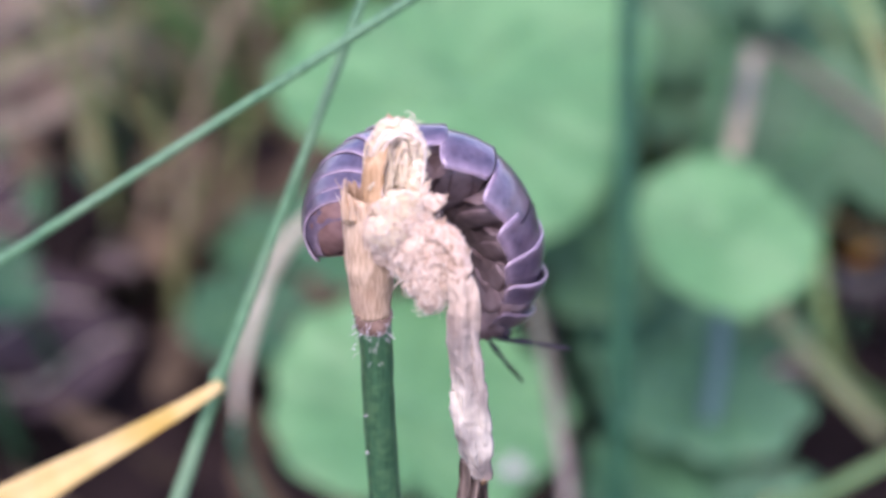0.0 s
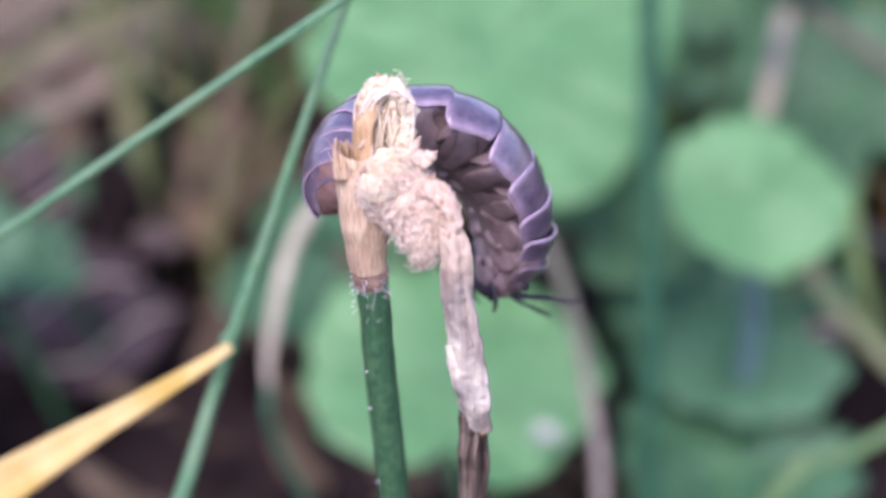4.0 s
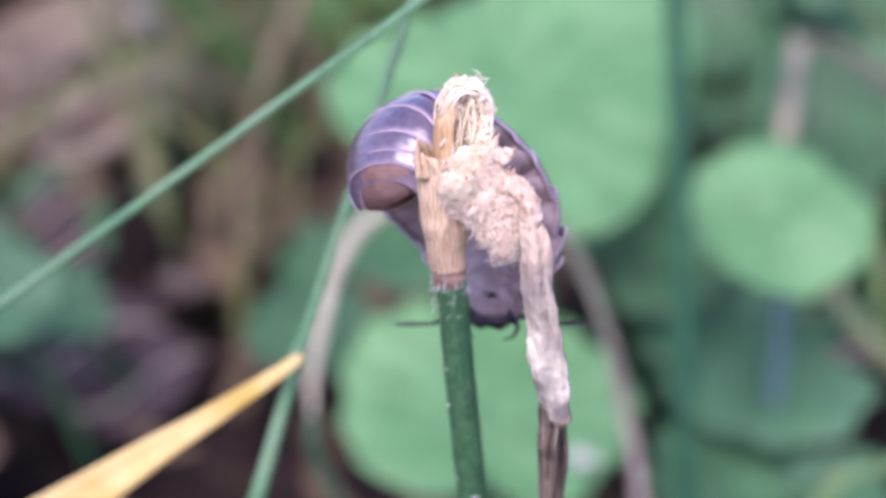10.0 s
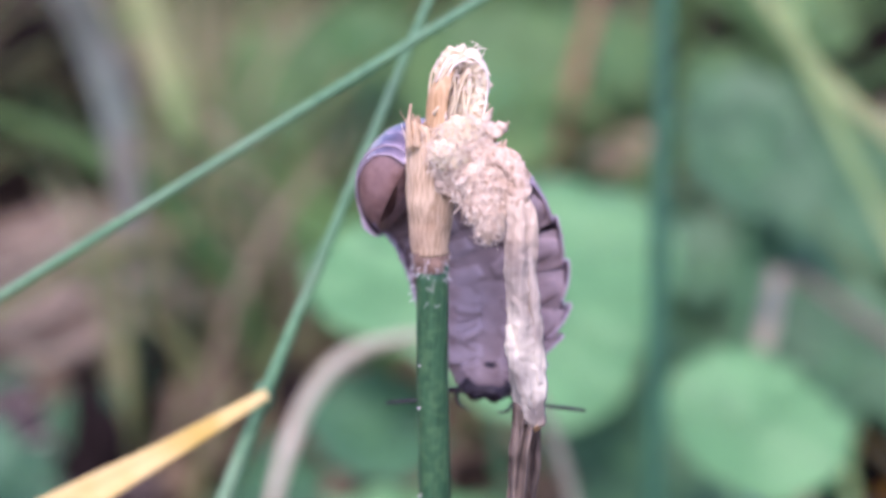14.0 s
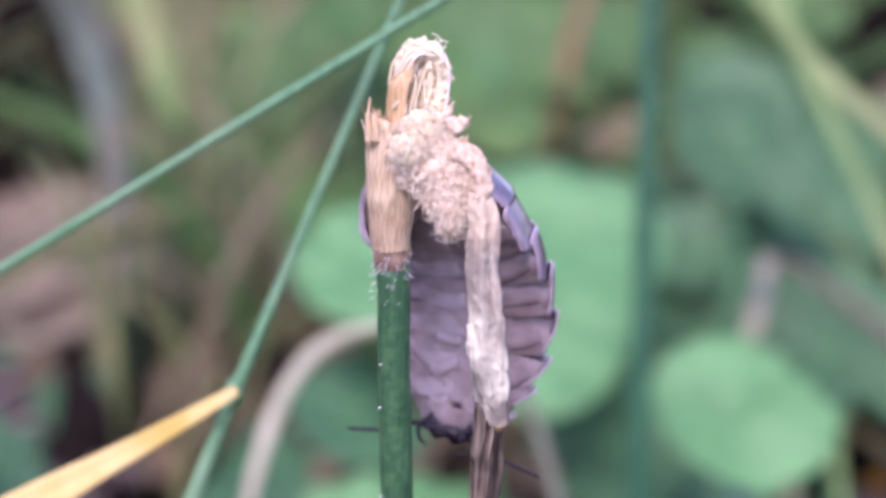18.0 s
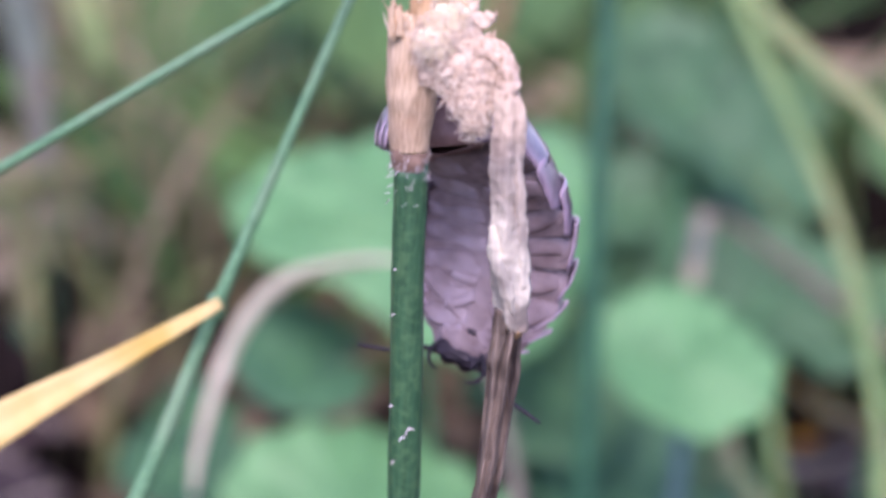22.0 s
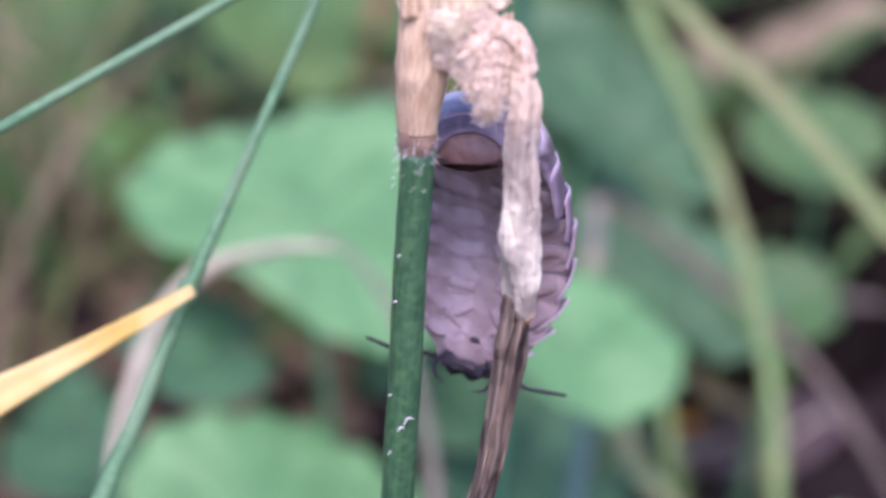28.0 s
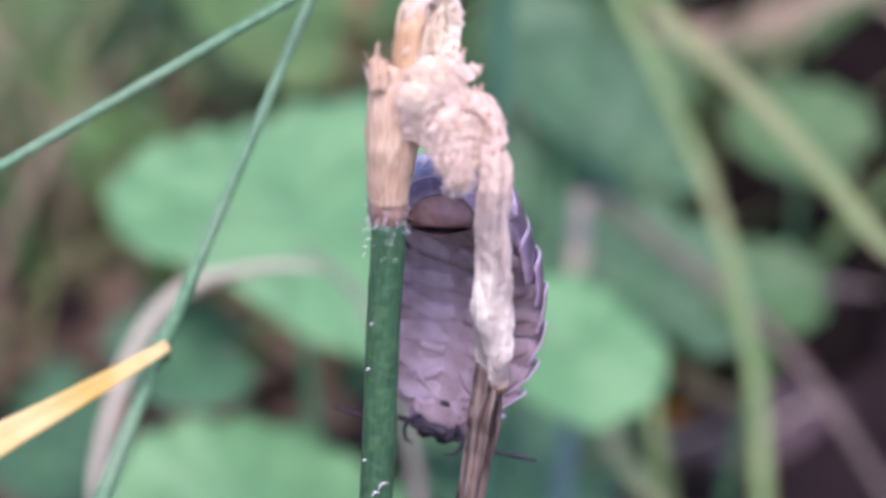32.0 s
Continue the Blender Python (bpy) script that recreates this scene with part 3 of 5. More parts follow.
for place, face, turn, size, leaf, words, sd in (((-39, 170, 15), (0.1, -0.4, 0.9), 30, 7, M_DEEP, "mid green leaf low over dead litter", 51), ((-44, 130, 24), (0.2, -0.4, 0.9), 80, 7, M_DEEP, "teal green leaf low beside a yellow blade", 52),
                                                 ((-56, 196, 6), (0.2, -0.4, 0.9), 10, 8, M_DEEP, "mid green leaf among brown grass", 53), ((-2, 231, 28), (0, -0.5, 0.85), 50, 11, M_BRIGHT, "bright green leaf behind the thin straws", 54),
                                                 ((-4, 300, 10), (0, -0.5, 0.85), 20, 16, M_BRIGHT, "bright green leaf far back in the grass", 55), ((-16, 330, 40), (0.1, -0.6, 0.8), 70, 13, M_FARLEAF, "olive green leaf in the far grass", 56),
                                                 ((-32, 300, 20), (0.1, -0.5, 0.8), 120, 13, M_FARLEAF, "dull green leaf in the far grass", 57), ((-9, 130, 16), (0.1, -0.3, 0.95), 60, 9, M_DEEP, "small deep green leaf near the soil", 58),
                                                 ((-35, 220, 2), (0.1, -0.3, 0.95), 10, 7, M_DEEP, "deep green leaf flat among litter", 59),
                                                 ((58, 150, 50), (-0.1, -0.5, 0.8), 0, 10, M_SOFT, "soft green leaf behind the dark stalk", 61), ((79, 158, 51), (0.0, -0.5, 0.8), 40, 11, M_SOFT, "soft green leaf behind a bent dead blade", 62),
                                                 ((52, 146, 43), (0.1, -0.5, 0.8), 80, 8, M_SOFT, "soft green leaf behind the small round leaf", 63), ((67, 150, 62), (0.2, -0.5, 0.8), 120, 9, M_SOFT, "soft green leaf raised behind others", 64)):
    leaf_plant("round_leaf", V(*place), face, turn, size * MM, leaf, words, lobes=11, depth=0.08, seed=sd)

# ---- blades, stalks and straws round the stem ----
def blade_thing(name, points, widths, mat, label, thick=0.0003, category="grass blade", **more):
    pts = mm(points)
    foot = min(pts, key=lambda p: p.z)
    ob = thing(name, foot, label, category)
    blade = part("blade", ribbon([p - foot for p in pts], widths, thick, **more), mat, ob)
    part("midrib", tube([p - foot for p in pts], [w * 0.09 for w in widths], 30, 6), M_VEIN if mat in (M_LEAF, M_OLIVE, M_FRESH) else mat if mat in (M_GREY, M_STREAK) else M_PALE, blade)
    return ob


def straw_thing(name, points, radii, mat, label, category="stalk", joints=()):
    pts = mm(points)
    foot = min(pts, key=lambda p: p.z)
    ob = thing(name, foot, label, category)
    part("straw", tube([p - foot for p in pts], radii, 40, 10), mat, ob)
    for j, r in joints:
        p = V(*j) - foot
        part("joint", tube([p - V(0, 0, 0.7), p, p + V(0, 0, 0.7)], [r * 0.85, r * 1.15, r * 0.85], 6, 10), mat, ob)
    return ob


STRAW = straw_thing("grass_straw", [(-157, 17, -4), (-80, 16.6, 52.7), (-18.9, 16.4, 93.95), (4.2, 16.3, 109.5), (62, 16, 148.2)],
            [0.0006, 0.00042, 0.0003, 0.00028, 0.00024], M_STRAND, "thin green grass straw leaning across", "grass straw", joints=[((-60, 16.55, 66.3), 0.0004), ((33, 16.1, 128.9), 0.00028)])
leafy = straw_thing("leafy_grass_stem", [(-42, -10.3, -4), (-24.5, 1.7, 44), (-11.5, 10.5, 76), (-7.1, 13.7, 87.5), (0.2, 18.5, 105.7), (22, 33, 160)],
                    [0.0009, 0.00085, 0.0007, 0.0003, 0.0002, 0.00016], M_STRAND, "thin green grass stem with a yellow leaf at its joint", "grass stem",
                    joints=[((-7.1, 13.7, 87.5), 0.0005)])
foot = leafy.matrix_basis.translation
part("yellow_leaf", ribbon([p - foot for p in mm([(-6.9, 12.6, 88.2), (-9, 12.2, 87), (-12.5, 12.3, 84.7), (-17.6, 12.5, 81.4), (-26, 12.8, 75.5), (-38, 13, 66), (-46, 13.5, 58)])],
                           [0.0006, 0.0014, 0.0027, 0.0043, 0.006, 0.0055, 0.0005], 0.0003, 40, 8, 0.25, side=(0.475, -0.365, -0.78)), M_YELLOW, leafy,
     "yellowed leaf blade with pale midrib")
straw_thing("dark_stalk", [(33, 68, -4), (31.8, 73.3, 42), (30.3, 80, 84), (29, 88, 130)], [0.0014, 0.0012, 0.001, 0.0008], M_STALK,
            "upright dark green stalk standing before pale leaves", joints=[((31.9, 73, 40), 0.00125), ((29.2, 87, 124), 0.0009)])
bleached = blade_thing("bleached_blade", [(-8, 58.6, 51.5), (-7.7, 59.8, 55.3), (-5.8, 61.8, 62.6), (-3.4, 62, 67.9), (-0.2, 61.5, 71.3), (5.7, 59, 74), (9.8, 57.3, 74.6)],
                       [0.0005, 0.0011, 0.0014, 0.0015, 0.0014, 0.001, 0.0003], M_PALE, "bleached dead grass blade bent into an arch", side=(1, 0, 0.2), rings=50)
part("stalk", tube([p - V(-8, 58.6, 51.5) for p in mm([(-8, 58.6, 51.5), (-7.5, 57.6, 46), (1, 55, 22), (6, 54, -4)])], [0.0004, 0.0004, 0.0005, 0.0006], 24, 8), M_STALK, bleached, "thin dull green stalk")
blade_thing("dull_blade", [(10, 72, 71), (14.6, 70.7, 68.1), (18.1, 67.7, 63.3), (21.7, 67.8, 53.8), (24.1, 66.8, 42.4), (24.9, 61.2, 32.7), (25, 55, -4)],
            [0.0004, 0.0012, 0.0014, 0.0014, 0.0014, 0.0014, 0.0012], M_DULL, "dull grey-tan dead blade drooping behind the stem", side=(1, 0, 0.2), rings=40)
tan = blade_thing("tan_blade", [(61.5, 135.3, 54.8), (64.0, 137.9, 54.5), (67.0, 137.9, 53.3), (72.9, 135.3, 49.7), (81.8, 128.4, 44.3), (92.7, 115.5, 35.4), (124, 105, -4)],
                  [0.0018, 0.0023, 0.0025, 0.0026, 0.0022, 0.002, 0.0014], M_BROWN, "dead blade bent sharply over, its end hanging pale and straight", side=(0.57, -0.09, 0.5), rings=44)
tan_foot = tan.matrix_basis.translation
part("hanging_end", ribbon([p - tan_foot for p in mm([(62.5, 136.9, 54.8), (59.5, 128.4, 54.7), (55.1, 116.5, 54.2), (51.0, 105.3, 53.3)])], [0.0022, 0.0023, 0.0022, 0.0018], 0.0003, 20, 6, 0.2, side=(1, 0, 0)), M_PALETAN, tan, "pale tan hanging end")
blade_thing("drooping_blade", [(57, 132, 98), (57.9, 127.4, 89.5), (64.7, 120.6, 75.9), (70, 112.9, 64.8), (74.2, 104.1, 49.7), (74.2, 91.1, 31.7), (69, 74, -4)],
            [0.0014, 0.0016, 0.0017, 0.0018, 0.0018, 0.0017, 0.0014], M_FRESH, "drooping grass blade, green fading to tan", side=(1, 0, 0.3))
blade_thing("green_blade", [(40, 98, 104), (49.9, 92, 91.6), (61.3, 85.6, 82.8), (72.7, 78.4, 71.7), (83.8, 70.8, 59.4), (110, 50, -4)],
            [0.0014, 0.0018, 0.0021, 0.0022, 0.0023, 0.0023], M_FRESH, "olive green grass blade arching down", side=(0.6, 0.2, 0.8))
def hanging_blade(name, points, widths, mat, label, stalk):
    """A blade that hangs from a dull thin stalk."""
    pts = mm(points)
    foot = V(*stalk[-1])
    ob = thing(name, foot, label, "grass blade")
    blade = part("blade", ribbon([p - foot for p in pts], widths, 0.0003, 30, 6, 0.25), mat, ob)
    part("midrib", tube([p - foot for p in pts], [w * 0.08 for w in widths], 20, 6), mat, blade)
    part("stalk", tube([p - foot for p in [pts[-1], *mm(stalk)]], [0.0005, 0.0006, 0.0008], 16, 6), M_DEEP, ob)
    return ob


hanging_blade("grey_blade", [(-48, 189, 95), (-43.5, 190, 83), (-38, 191, 68), (-35, 188, 52), (-33.8, 186, 42)], [0.0055, 0.007, 0.0066, 0.005, 0.003], M_GREY, "wide bleached grey blade hanging down", [(-33, 188, 30), (-31, 192, -4)])
hanging_blade("yellow_green_blade", [(-35, 197, 88), (-32.2, 193.9, 79.7), (-28.2, 189.9, 69.3), (-24.2, 186, 58.9)], [0.0042, 0.005, 0.0054, 0.0022], M_FRESH, "broad yellow-green blade hanging down", [(-25, 195, 40), (-26, 200, -4)])
blade_thing("green_blade", [(62.2, 57.4, 49.5), (53.8, 55.9, 45.5), (46.7, 54.7, 42.1), (40.6, 53.6, 39.2), (20, 50, -4)],
            [0.0025, 0.0036, 0.0036, 0.0036, 0.003], M_FRESH, "pale green blade low among the leaves", side=(0.2, -0.8, 0.5))
blade_thing("yellowed_leaf", [(58, 122, 18), (55, 124, 14), (52.5, 128, 8), (51, 132, -4)], [0.0008, 0.0052, 0.0062, 0.002], M_YELLOWOLIVE, "yellowed olive leaf low among green leaves", category="leaf", side=(0.8, 0.3, 0.4))
blade_thing("olive_blade", [(66, 112, 40), (67, 108, 30), (72, 110, 18), (82, 116, 8), (96, 122, -4)], [0.0008, 0.0022, 0.0028, 0.003, 0.002], M_FRESH, "yellow-green blade curling down to the soil", side=(0.8, 0.2, 0.5))
blade_thing("olive_blade", [(70, 118, 38), (80, 124, 30), (92, 132, 22), (106, 140, -4)], [0.001, 0.0032, 0.0036, 0.002], M_YELLOWOLIVE, "dull yellow-olive blade leaning over soil", side=(0.5, -0.3, 0.8))
blade_thing("olive_blade", [(74, 96, 17), (64.3, 101.5, 26), (60, 104.8, 31), (57, 107, 40), (62, 110, -4)],
            [0.002, 0.0026, 0.003, 0.002, 0.002], M_OLIVE, "curled olive blade under the small leaf")


def dry_grass():
    """Single dry blades that stand between the stem and the litter."""
    rnd = random.Random(17)
    for i in range(64):
        y = rnd.uniform(165, 265) if i < 26 else rnd.uniform(210, 390)
        x = -8 - rnd.uniform(4, 44) * (y + 60) / 250
        if y > 195 and -0.205 < (x + 5.8) / (y + 67) < -0.13:
            x += 34
        h = rnd.uniform(28, 62) * (1 + (y - 165) / 260)
        lx, ly = rnd.uniform(-0.55, 0.55) * h, rnd.uniform(-0.1, 0.3) * h
        w = rnd.uniform(0.0007, 0.0019) if i < 26 else rnd.uniform(0.0014, 0.0034)
        a = rnd.uniform(-0.6, 0.6)
        words = ("thin tan dry grass blade standing in litter", "dull olive grass blade standing in litter")[i % 2]
        ob = blade_thing("dry_grass_blade", [(x, y, -4), (x + lx * 0.15, y + ly * 0.2, h * 0.4), (x + lx * 0.5, y + ly * 0.6, h * 0.8), (x + lx, y + ly, h)],
                         [w, w, w * 0.8, w * 0.2], M_STREAK if i % 2 == 0 else M_FAROLIVE if i % 3 else M_MID, words, side=(math.cos(a), math.sin(a), 0), rings=14, across=4)
        ob["group"] = "dry grass beside the stem"


dry_grass()


straw_thing("brown_stalk", [(51.8, 229, 84), (45, 223, 53.5), (38, 216, -4)], [0.0014, 0.0017, 0.0016], M_BROWNSTALK, "orange-brown dead stalk standing further back")


def dead_leaf(at, turn, length, width, label, seed, mat=M_TAN):
    rnd = random.Random(seed)
    ob = thing("dead_leaf", V(*at), label, "dead leaf")
    a = radians(turn)
    d = Vector((math.cos(a), math.sin(a) * 0.5, 0.0))
    pts = [d * (length * k) + Vector((0, 0, length * (0.12 * math.sin(k * 5) + rnd.uniform(-0.03, 0.03)))) for k in (-0.5, -0.25, 0.0, 0.25, 0.5)]
    blade = part("blade", ribbon(pts, [width * 0.2, width * 0.8, width, width * 0.7, width * 0.1], 0.0003, 20, 8, 0.35, side=(0, 0.8, 0.6), rough=0.0012, rough_scale=120), mat, ob)
    part("midrib", tube(pts, [0.0004, 0.0004, 0.0003, 0.0003, 0.0001], 16, 6), M_PALE, blade)


dead_leaf((64, 250.9, 43), 4, 0.018, 0.01, "pinkish pale dead leaf further back", 6)
dead_leaf((-57, 257, 14), 12, 0.05, 0.0158, "tan dead leaf lying far back on litter", 11, M_DRYLEAF)
dead_leaf((-44, 211, 15), -8, 0.04, 0.0086, "tan curled dead leaf beside grass", 12, M_DRYLEAF)
dead_leaf((-30, 222, 13), 30, 0.035, 0.0072, "brown dead leaf under dry stalks", 13, M_DRYLEAF)
dead_leaf((-46, 226, 16), 8, 0.04, 0.0101, "tan dead leaf caught among grass", 1, M_DRYLEAF)
dead_leaf((-44, 214, 4), -6, 0.034, 0.0065, "pale tan dead leaf on the litter", 2, M_DRYLEAF)
dead_leaf((-70, 300, 6), 20, 0.05, 0.0115, "brown dead leaf on the litter", 3, M_DRYLEAF)
dead_leaf((-30, 330, 8), -12, 0.05, 0.0101, "brown dead leaf lying further back", 4, M_DRYLEAF)
dead_leaf((108, 150, 10), 24, 0.034, 0.012, "dull brown dead leaf on bare soil", 21, M_DEADBROWN)
dead_leaf((92, 142, 14), -35, 0.026, 0.009, "brown dead leaf beside the curled blade", 22, M_DEADBROWN)
dead_leaf((120, 178, 22), -28, 0.04, 0.006, "brown dead leaf strip on soil", 23, M_DEADBROWN)
dead_leaf((190, 330, 40), -40, 0.09, 0.022, "pinkish brown dead leaf far back", 24)
dead_leaf((260, 430, 60), -48, 0.12, 0.024, "pinkish dead leaf standing far back", 25)
dead_leaf((66, 128, 4), 15, 0.02, 0.014, "brown dead leaf in the shade of round leaves", 26, M_DEADBROWN)
dead_leaf((-58, 190, 6), 35, 0.03, 0.01, "brown curled dead leaf on the litter", 5, M_DEADBROWN)
dead_leaf((-47, 150, 4), 12, 0.03, 0.016, "purplish brown dead leaf pressed on the soil", 31, M_DEADBROWN)
dead_leaf((-43, 166, 3), -20, 0.034, 0.014, "purplish brown dead leaf on damp soil", 32, M_DEADBROWN)
dead_leaf((-36, 140, 3), 40, 0.026, 0.014, "dark brown dead leaf on damp soil", 33, M_DEADBROWN)
dead_leaf((-55, 178, 4), 8, 0.03, 0.013, "dark brown dead leaf among clods", 34, M_DEADBROWN)
dead_leaf((-66, 262, 16), 6, 0.05, 0.0115, "pale tan dead leaf on far litter", 35, M_DRYLEAF)
dead_leaf((-50, 246, 18), -10, 0.044, 0.0086, "tan dead leaf strip on litter", 36, M_DRYLEAF)
dead_leaf((-60, 236, 16), 14, 0.04, 0.0094, "pinkish tan dead leaf on litter", 37, M_DRYLEAF)
dead_leaf((-40, 272, 16), -16, 0.05, 0.0086, "tan dead leaf strip further back", 38, M_DRYLEAF)
dead_leaf((-55, 228, 25), 8, 0.034, 0.0094, "pale tan dead leaf lying over grass", 41, M_DRYLEAF)
dead_leaf((-42, 216, 22), -14, 0.03, 0.0079, "tan dead leaf strip lying over grass", 42, M_DRYLEAF)
dead_leaf((-55, 214, 18), 20, 0.03, 0.0086, "pinkish tan dead leaf on dry grass", 43, M_DRYLEAF)
dead_leaf((-35, 236, 13), -6, 0.03, 0.0065, "tan dead leaf strip behind a thin straw", 44, M_DRYLEAF)
dead_leaf((-46, 205, 15), 12, 0.026, 0.0058, "pale tan dead leaf strip on litter", 45, M_DRYLEAF)


def shade_mound(at, size, seed):
    """A rough dark lump of soil, added where there is only a shaded hollow."""
    ob = thing("shade_mound", V(*at), "dark soil mound added for a shaded hollow", "soil", "clods of soil")
    part("clod", lump(Vector((0, 0, 0)), [k * MM for k in size], 0.3, 1.6, seed, 4, fluff=0.25), M_SOIL if at[0] < 30 and at[1] < 300 else M_SHADESOIL, ob)


# added dark mounds that fill the shaded gaps between the plants
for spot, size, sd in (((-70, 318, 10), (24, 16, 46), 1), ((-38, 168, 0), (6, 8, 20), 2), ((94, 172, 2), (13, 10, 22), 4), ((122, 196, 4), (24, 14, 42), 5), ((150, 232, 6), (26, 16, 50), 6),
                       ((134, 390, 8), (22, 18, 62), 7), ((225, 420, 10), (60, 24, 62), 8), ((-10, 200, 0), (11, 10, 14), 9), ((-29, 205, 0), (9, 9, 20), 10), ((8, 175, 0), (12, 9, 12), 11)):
    shade_mound(spot, size, sd)


def seed_tuft(at, seed):
    """A tuft of white plant wool caught on a leaf."""
    rnd = random.Random(seed)
    ob = thing("seed_tuft", V(*at), "small tuft of white plant wool caught on a leaf", "seed tuft")
    hairs = bmesh.new()
    for _ in range(90):
        d = Vector((rnd.gauss(0, 1), rnd.gauss(0, 0.6), rnd.gauss(0, 0.8)))
        a = Vector((rnd.gauss(0, 0.0005), rnd.gauss(0, 0.0003), rnd.gauss(0, 0.0004)))
        tube([a, a + d * 0.0004, a + d * 0.0008], [0.00006, 0.00005, 0.00002], 4, 4, bm=hairs)
    part("wool", hairs, M_FUZZ, ob)
    part("seed", lump(Vector((0, 0, -0.0002)), (0.0006, 0.0004, 0.0004), 0.2, 3, seed, 3), M_PALE, ob)


seed_tuft((21, 75, 31.5), 5)


def flower(at, seed):
    ob = thing("yellow_flower", V(at[0], at[1], -4), "small orange-yellow flower on a thin stalk", "flower")
    rnd = random.Random(seed)
    head = V(0, 0, at[2] + 4)
    part("flower_stalk", tube([V(0, 0, 0), head * 0.6 + V(1, 0, 0), head], [0.0006, 0.0005, 0.0004], 10, 6), M_VEIN, ob)
    for k in range(9):
        a = math.tau * k / 9 + rnd.uniform(-0.1, 0.1)
        d = Vector((math.cos(a), math.sin(a) * 0.8, 0.25))
        part("petal", ribbon([head, head + d * 0.0018, head + d * 0.0036], [0.0007, 0.0018, 0.0008], 0.0002, 6, 4, 0.2, side=(-d.y, d.x, 0)), M_PETAL, ob)
    part("flower_heart", tube([head - V(0, 0, 0.6), head + V(0, 0, 0.5), head + V(0, 0, 0.9)], [0.0008, 0.0011, 0.0004], 6, 10), M_PETAL, ob)


flower((90, 149, 12), 1)


def far_growth():
    """Tufts of grass and weeds further back, seen only as soft streaks."""
    rnd = random.Random(9)
    for name, mat, count, label in (("far_grass", M_FAROLIVE, 430, "olive and green grass standing further back"), ("far_dead_grass", M_FARTAN, 170, "brown dead grass standing further back"),
                                    ("far_weeds", M_FARLEAF, 190, "deep green weed leaves further back")):
        bm = bmesh.new()

        def tuft(a, lean, h, w, th):
            ribbon([a, a + lean * 0.3 + Vector((0, 0, h * 0.6)), a + lean + Vector((0, 0, h * 0.95))], [w * 0.7, w, w * 0.2], 0.0004, 7, 2, 0.2,
                   side=(math.cos(th), math.sin(th), 0), bm=bm)
        for i in range(count):
            y = rnd.uniform(0.2, 1.1) if rnd.random() < 0.7 else rnd.uniform(0.15, 0.3)
            x = rnd.uniform(-1, 1) * (0.06 + 0.42 * y)
            if mat is M_FARLEAF:
                x = abs(x) * 0.9 + 0.005 if rnd.random() < 0.72 else x
            elif x > 0.02 and rnd.random() < 0.6:
                x = -x
            if abs(x + 0.005 + 0.0575 * (y + 0.066) / 0.344) < 0.022 * (y + 0.066) / 0.344:
                continue
            h = rnd.uniform(0.03, 0.1) * (0.6 + y)
            lean = Vector((rnd.uniform(-1.3, 1.3) * h * (0.45 if mat is M_FARTAN else 0.8), rnd.uniform(-0.3, 0.3) * h, 0))
            a = Vector((x, y, -0.004))
            w = rnd.uniform(0.002, 0.005) * (0.7 + y) * (0.55 if y < 0.3 else 1) * (2.6 if mat is M_FARLEAF else 1)
            th = rnd.uniform(-0.8, 0.8)
            tuft(a, lean, h, w, th)
        around = random.Random(count)
        for i in range(count * 3):
            far, g = 0.35 + 2.4 * around.random() ** 1.4, around.uniform(0, math.tau)
            x, y = far * math.cos(g), 0.1 + far * math.sin(g)
            if -0.1 < y < 2.4 and abs(x) < 0.2 + 0.65 * y:
                continue
            h = around.uniform(0.03, 0.1) * (0.7 + 0.4 * far)
            tuft(Vector((x, y, -0.006)), Vector((around.uniform(-1, 1) * h * 0.6, around.uniform(-1, 1) * h * 0.6, 0)), h,
                 around.uniform(0.002, 0.005) * (2.2 if mat is M_FARLEAF else 1), around.uniform(0, math.tau))
        tagged(link_mesh(name, bm, mat), label, "grass", kind="stuff")


far_growth()


# ---- the broken stem in the middle ----
def shell_piece(axis, radii, a0, a1, thick, rings=30, sides=26, ragged=0.0, rough=0.0, seed=0, flute=0.0):
    """Part of a tube's wall, with a torn upper end."""
    bm = bmesh.new()
    path = smooth_path(axis, rings)
    rows = []
    for i, (p, t, s, n) in enumerate(frames(path)):
        u = i / (rings - 1)
        r, outer, inner = level(radii, u), [], []
        for k in range(sides + 1):
            a = radians(a0 + (a1 - a0) * k / sides)
            lift = ragged * (u ** 3) * (noise.noise(Vector((k * 0.55, seed, 0))) + 0.7 * noise.noise(Vector((k * 1.9, seed, 4))))
            d = s * math.cos(a) + n * math.sin(a)
            rr = r * (1 + flute * math.sin(k * 2.4)) + rough * noise.noise((p + d * r) * 1100)
            outer.append(bm.verts.new(p + d * rr + t * lift))
            inner.append(bm.verts.new(p + d * (rr - thick) + t * lift))
        rows.append(outer + inner[::-1])
    m = len(rows[0])
    for a, b in zip(rows, rows[1:]):
        for k in range(m):
            bm.faces.new((a[k], a[(k + 1) % m], b[(k + 1) % m], b[k]))
    bm.faces.new(rows[0][::-1])
    bm.faces.new(rows[-1])
    return bm


